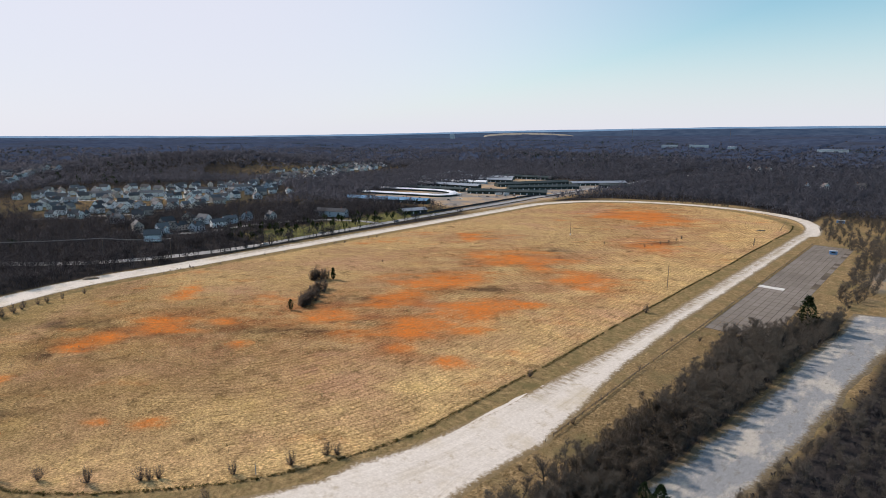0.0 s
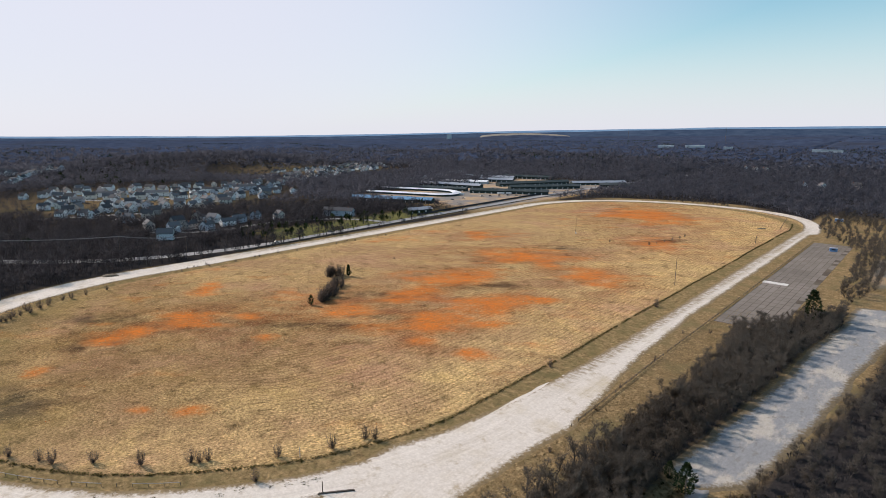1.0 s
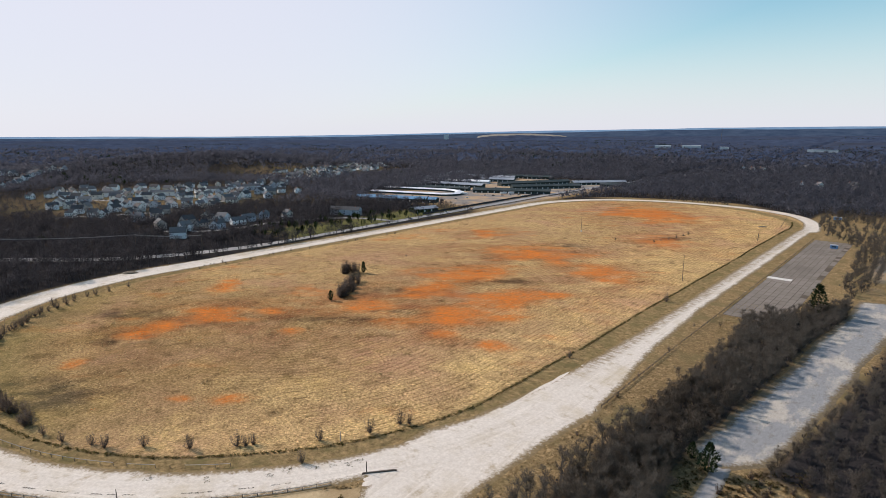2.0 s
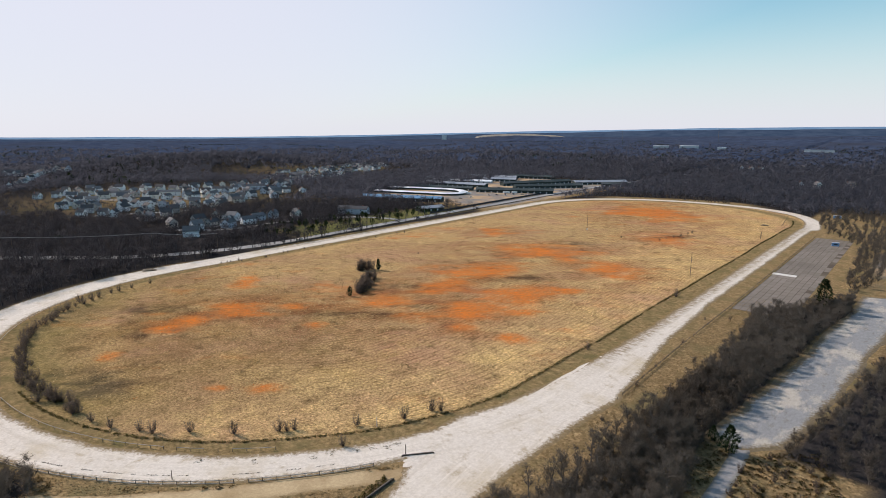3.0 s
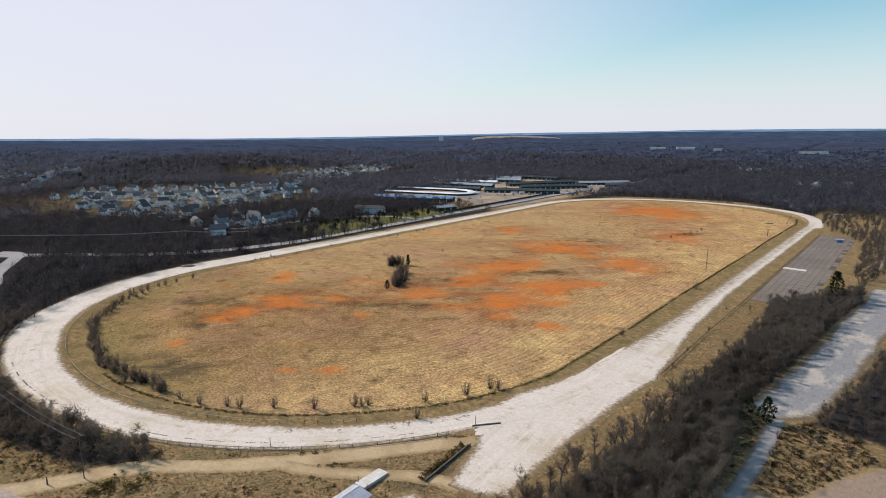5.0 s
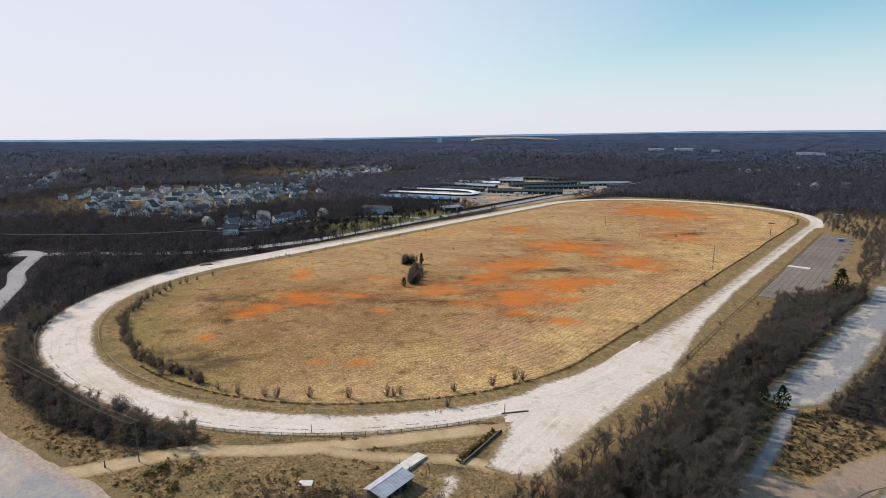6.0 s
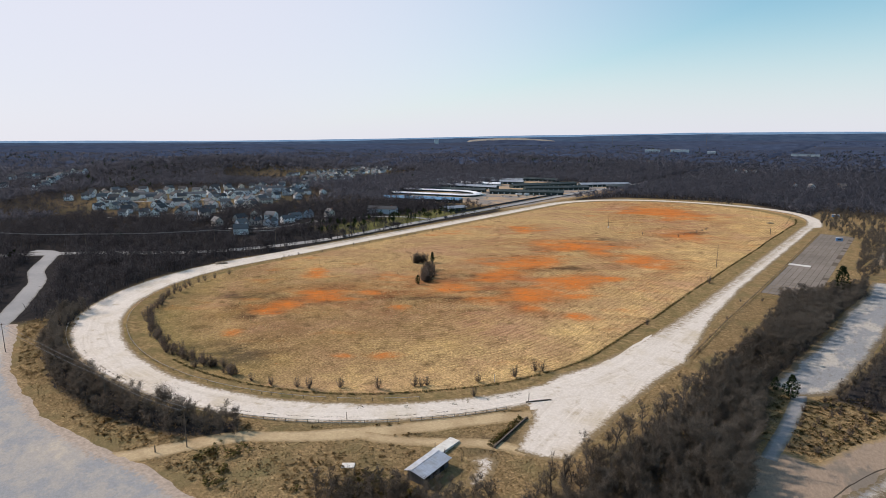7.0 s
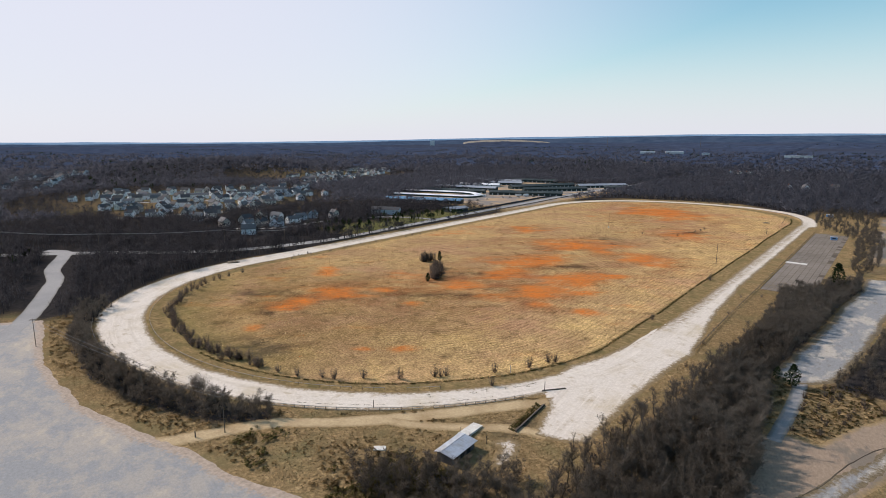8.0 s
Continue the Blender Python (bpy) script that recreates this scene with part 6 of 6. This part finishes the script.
def sweep(name, profile, material):
    n, k = len(path), len(profile)
    v = np.concatenate([np.column_stack([path + nr * o, terrain(path[:, 0], path[:, 1]) + z]) for o, z in profile])
    i = np.arange(n - 1)
    f = np.concatenate([np.stack([a * n + i, a * n + i + 1, ((a + 1) % k) * n + i + 1, ((a + 1) % k) * n + i], 1) for a in range(k)])
    return mesh_np(name, v, f, material)


part("roof", sweep("roof", [(-6.5, 2.5), (0, 3.9), (6.5, 2.5), (6.5, 2.3), (0, 3.7), (-6.5, 2.3)], M_WHITE_ROOF), ringo)
part("wall", sweep("wall", [(-5.5, -0.3), (-5.5, 2.6), (-5.3, 2.6), (-5.3, -0.3)], M_BARN), ringo)
part("wall", sweep("wall", [(5.3, -0.3), (5.3, 2.6), (5.5, 2.6), (5.5, -0.3)], M_BARN), ringo)

# ---- vehicles ----
M_CAR = tinted("car_paint", [(0.75, 0.75, 0.76), (0.05, 0.05, 0.055), (0.35, 0.36, 0.38), (0.12, 0.16, 0.25), (0.7, 0.7, 0.68)], 0.3)
M_TYRE = surface("tyre_rubber", (0.025, 0.025, 0.025), (0.04, 0.04, 0.04), None, 5.0)


def car(label):
    ob = tagged(new("car"), label, "car", "cars on the road and at the stables")
    part("body", prism_mesh("body", [(-2.2, 0.35), (2.2, 0.35), (2.25, 0.7), (2.1, 0.95), (1.0, 1.02), (-2.0, 1.05), (-2.25, 0.8)], -0.88, 0.88, M_CAR), ob)
    part("cabin", prism_mesh("cabin", [(-1.9, 1.0), (1.0, 1.0), (0.35, 1.48), (-1.4, 1.5)], -0.78, 0.78, M_GLASS), ob, "dark glazed cabin")
    for x in (-1.35, 1.4):
        for y in (-0.82, 0.82):
            bm = bmesh.new()
            bmesh.ops.create_cone(bm, cap_ends=True, segments=12, radius1=0.33, radius2=0.33, depth=0.22, matrix=Matrix.Translation((x, y, 0.33)) @ Matrix.Rotation(math.pi / 2, 4, "X"))
            part("wheel", from_bm("wheel", bm, M_TYRE), ob)
    return ob


CAR = car("small passenger car on the road or in the stable yard")
CAR.matrix_basis = pose(-404, 240, 0.1, 0, 0, 92)
for x, y, a in ((-411, 392, 92), (-417, 455, 92), (-502, 668, 20), (-469, 637, 60), (-464, 651, 60), (-456, 660, 60), (-446, 655, 60), (-490, 561, 10), (-488, 582, 30), (-500, 676, 20), (-478, 628, 60), (-486, 620, 60), (-412, 300, -88)):
    copy_thing(CAR, pose(x, y, float(terrain(x, y)) + 0.1, 0, 0, a))


def trailer(x, y, turn, label):
    ob = tagged(new("trailer"), label, "trailer", "trailers in the yard")
    ob.matrix_basis = pose(x, y, float(terrain(x, y)), 0, 0, turn)
    part("box_body", box_mesh("box_body", -4, 4, -1.25, 1.25, 0.8, 3.4, M_BARN_WHITE, 0.08), ob)
    for q in (-2.4, -1.4):
        for s in (-1.05, 1.05):
            bm = bmesh.new()
            bmesh.ops.create_cone(bm, cap_ends=True, segments=10, radius1=0.45, radius2=0.45, depth=0.25, matrix=Matrix.Translation((q, s, 0.45)) @ Matrix.Rotation(math.pi / 2, 4, "X"))
            part("wheel", from_bm("wheel", bm, M_TYRE), ob)
    part("hitch", box_mesh("hitch", 4, 5.2, -0.12, 0.12, 0.6, 0.85, M_TYRE), ob)
    return ob


for x, y, a in ((-480, 655, 50), (-472, 664, 50), (-505, 690, 20), (-515, 610, 10)):
    trailer(x, y, a, "white horse trailer parked in the stable yard")


def blue_booth(x, y, w, turn, label):
    ob = tagged(new("booth"), label, "booth")
    ob.matrix_basis = pose(x, y, 0.1, 0, 0, turn)
    part("wall", box_mesh("wall", -w / 2, w / 2, -1.5, 1.5, -0.15, 2.6, M_BLUE, 0.05), ob)
    part("roof", box_mesh("roof", -w / 2 - 0.2, w / 2 + 0.2, -1.7, 1.7, 2.6, 2.8, M_METAL, 0.03), ob)
    part("window", box_mesh("window", -w / 4, w / 4, -1.56, -1.5, 1.1, 2.0, M_GLASS), ob)


blue_booth(-61, 507, 5, 10, "small faded blue booth on the apron")
blue_booth(-80.5, 690, 7, 0, "small blue booth near the far bend")

# ---- the waste ground past the apron ----
r = np.random.default_rng(91)
fill(THICK, "bare_tree", [(-92, 650), (-76, 560), (-58, 548), (-30, 600), (-38, 715), (-90, 722)], 5.5, r, "leafless bushy tree on rough ground past the far bend", "tree", "trees past the far bend", 0.5, 1.1, 120, 5)
fill(THICK, "bare_tree", [(-57, 545), (-34, 600), (-26, 500), (-24, 400), (-30, 345), (-38, 350), (-40, 420), (-44, 500)], 5.0, r, "leafless bushy tree on waste ground by the apron", "tree", "trees past the apron", 0.6, 1.15, 110, 10)
fill(THICK, "bare_tree", [(-100, 725), (-60, 690), (-30, 720), (30, 700), (40, 760), (-90, 770)], 6.5, r, "leafless bushy tree near the far bend", "tree", "trees past the far bend", 0.6, 1.2, 60, 5)
for k in range(11):
    x, y = r.uniform(-16, 40), 395 + 30 * k + r.normal(0, 5)
    ln = r.uniform(14, 40)
    polygon("old_floor", [(x - ln / 2, y), (x + ln / 2, y + 5), (x + ln / 2, y + 13), (x - ln / 2, y + 9)], 0.06, M_ROAD if k % 2 else M_BROWN, "broken paved floor on the waste ground", "slab", 1.5, 2.0, 5 + k)


# ---- far buildings ----
def far_block(name, x, y, w, d, h, turn, roof, label, category):
    """A distant building with walls, a parapet roof and rows of windows."""
    ob = tagged(new(name), label, category)
    ob.matrix_basis = pose(x, y, float(terrain(x, y)), 0, 0, turn)
    part("wall", box_mesh("wall", -w / 2, w / 2, -d / 2, d / 2, -2, h, M_BARN_WHITE), ob)
    part("roof", box_mesh("roof", -w / 2 - 0.6, w / 2 + 0.6, -d / 2 - 0.6, d / 2 + 0.6, h, h + 1.2, roof), ob)
    win = box_mesh("window", -1.6, 1.6, -d / 2 - 0.1, -d / 2, 0, 1.8, M_GLASS)
    for fl in range(max(1, int(h / 12))):
        for k in range(max(2, min(10, int(w / 8)))):
            part("window", win, ob, m=pose(-w / 2 + (k + 0.5) * w / max(2, min(10, int(w / 8))), 0, 1.5 + 4 * fl))
    return ob


far_block("warehouse", -870, 2330, 60, 30, 15, 20, M_WHITE_ROOF, "long white warehouse among far woods", "warehouse")
far_block("warehouse", -775, 2380, 70, 30, 16, 20, M_WHITE_ROOF, "long white warehouse among far woods", "warehouse")
far_block("warehouse", -660, 2410, 30, 20, 15, 10, M_WHITE_ROOF, "white building among far woods", "warehouse")
far_block("warehouse", -330, 2380, 90, 30, 14, 5, M_GREY_ROOF, "long pale building among far woods", "warehouse")
far_block("tower_block", -2765, 3200, 34, 18, 44, 40, M_GREY_ROOF, "distant tower block above the woods", "building")
for x, y in ((-652, 1682), (-640, 1690), (-316, 1361), (-300, 1372), (-169, 1031), (-150, 1060), (-340, 1380), (-240, 1500), (-110, 1100)):
    copy_thing(PROTO[int(abs(x)) % 4], pose(x, y, float(terrain(x, y)), 0, 0, x % 90) @ Matrix.Diagonal((0.95, 0.95, 1.35, 1)))
# bare pale hill on the skyline
na = 60
q = np.linspace(0, 1, na)
hx, hy = -2525 + 525 * q, 3261 + 333 * q
hz = 50 + 22 * np.sin(np.pi * q) ** 0.5 + 1.5 * fbm(q * 40, q * 0, 5, 3, 4)
v = np.concatenate([np.column_stack([hx + 40, hy - 60, np.full(na, 30.0)]), np.column_stack([hx, hy, hz]), np.column_stack([hx - 60, hy + 90, np.full(na, 15.0)])])
i = np.arange(na - 1)
f = np.concatenate([np.stack([i, i + 1, i + 1 + na, i + na], 1), np.stack([i + na, i + 1 + na, i + 1 + 2 * na, i + 2 * na], 1)])
tagged(new("bare_hill", mesh_np("bare_hill", v, f, surface("pale_earth", (0.27, 0.235, 0.19), (0.20, 0.175, 0.14), None, 0.02), smooth=True)), "pale bare earth hill on the skyline", "hill", kind="structure")
for x, y, h in ((-912, 3275, 75), (-1500, 3400, 70)):
    pole("radio_mast", x, y, h, 0.9, M_RAIL, "thin radio mast on the skyline", "mast")


# heap of dirt left on the back of the track
def heap(x, y, a, b, h, turn, material, label):
    bm = bmesh.new()
    bmesh.ops.create_icosphere(bm, subdivisions=3, radius=1.0)
    for v in bm.verts:
        n = float(fbm(np.array(v.co.x * 3 + x), np.array(v.co.y * 3 + v.co.z), 1.0, 3, 5))
        v.co = Vector((v.co.x * a * (1 + 0.2 * n), v.co.y * b * (1 + 0.2 * n), max(-0.2, v.co.z * h * (1 + 0.3 * n))))
    ob = tagged(new("dirt_heap", from_bm("dirt_heap", bm, material)), label, "heap")
    ob.matrix_basis = pose(x, y, float(terrain(x, y)), 0, 0, turn)


M_HEAP = surface("heap_earth", (0.20, 0.15, 0.10), (0.12, 0.09, 0.06), (0.30, 0.25, 0.19), 2.0, 0.3)
heap(-386, 110, 5.0, 2.4, 1.3, 60, M_HEAP, "low dark heap of dirt dumped on the track")
heap(-128, 585, 4.0, 2.0, 1.0, 40, M_HEAP, "low brown heap of dirt by the far bend")
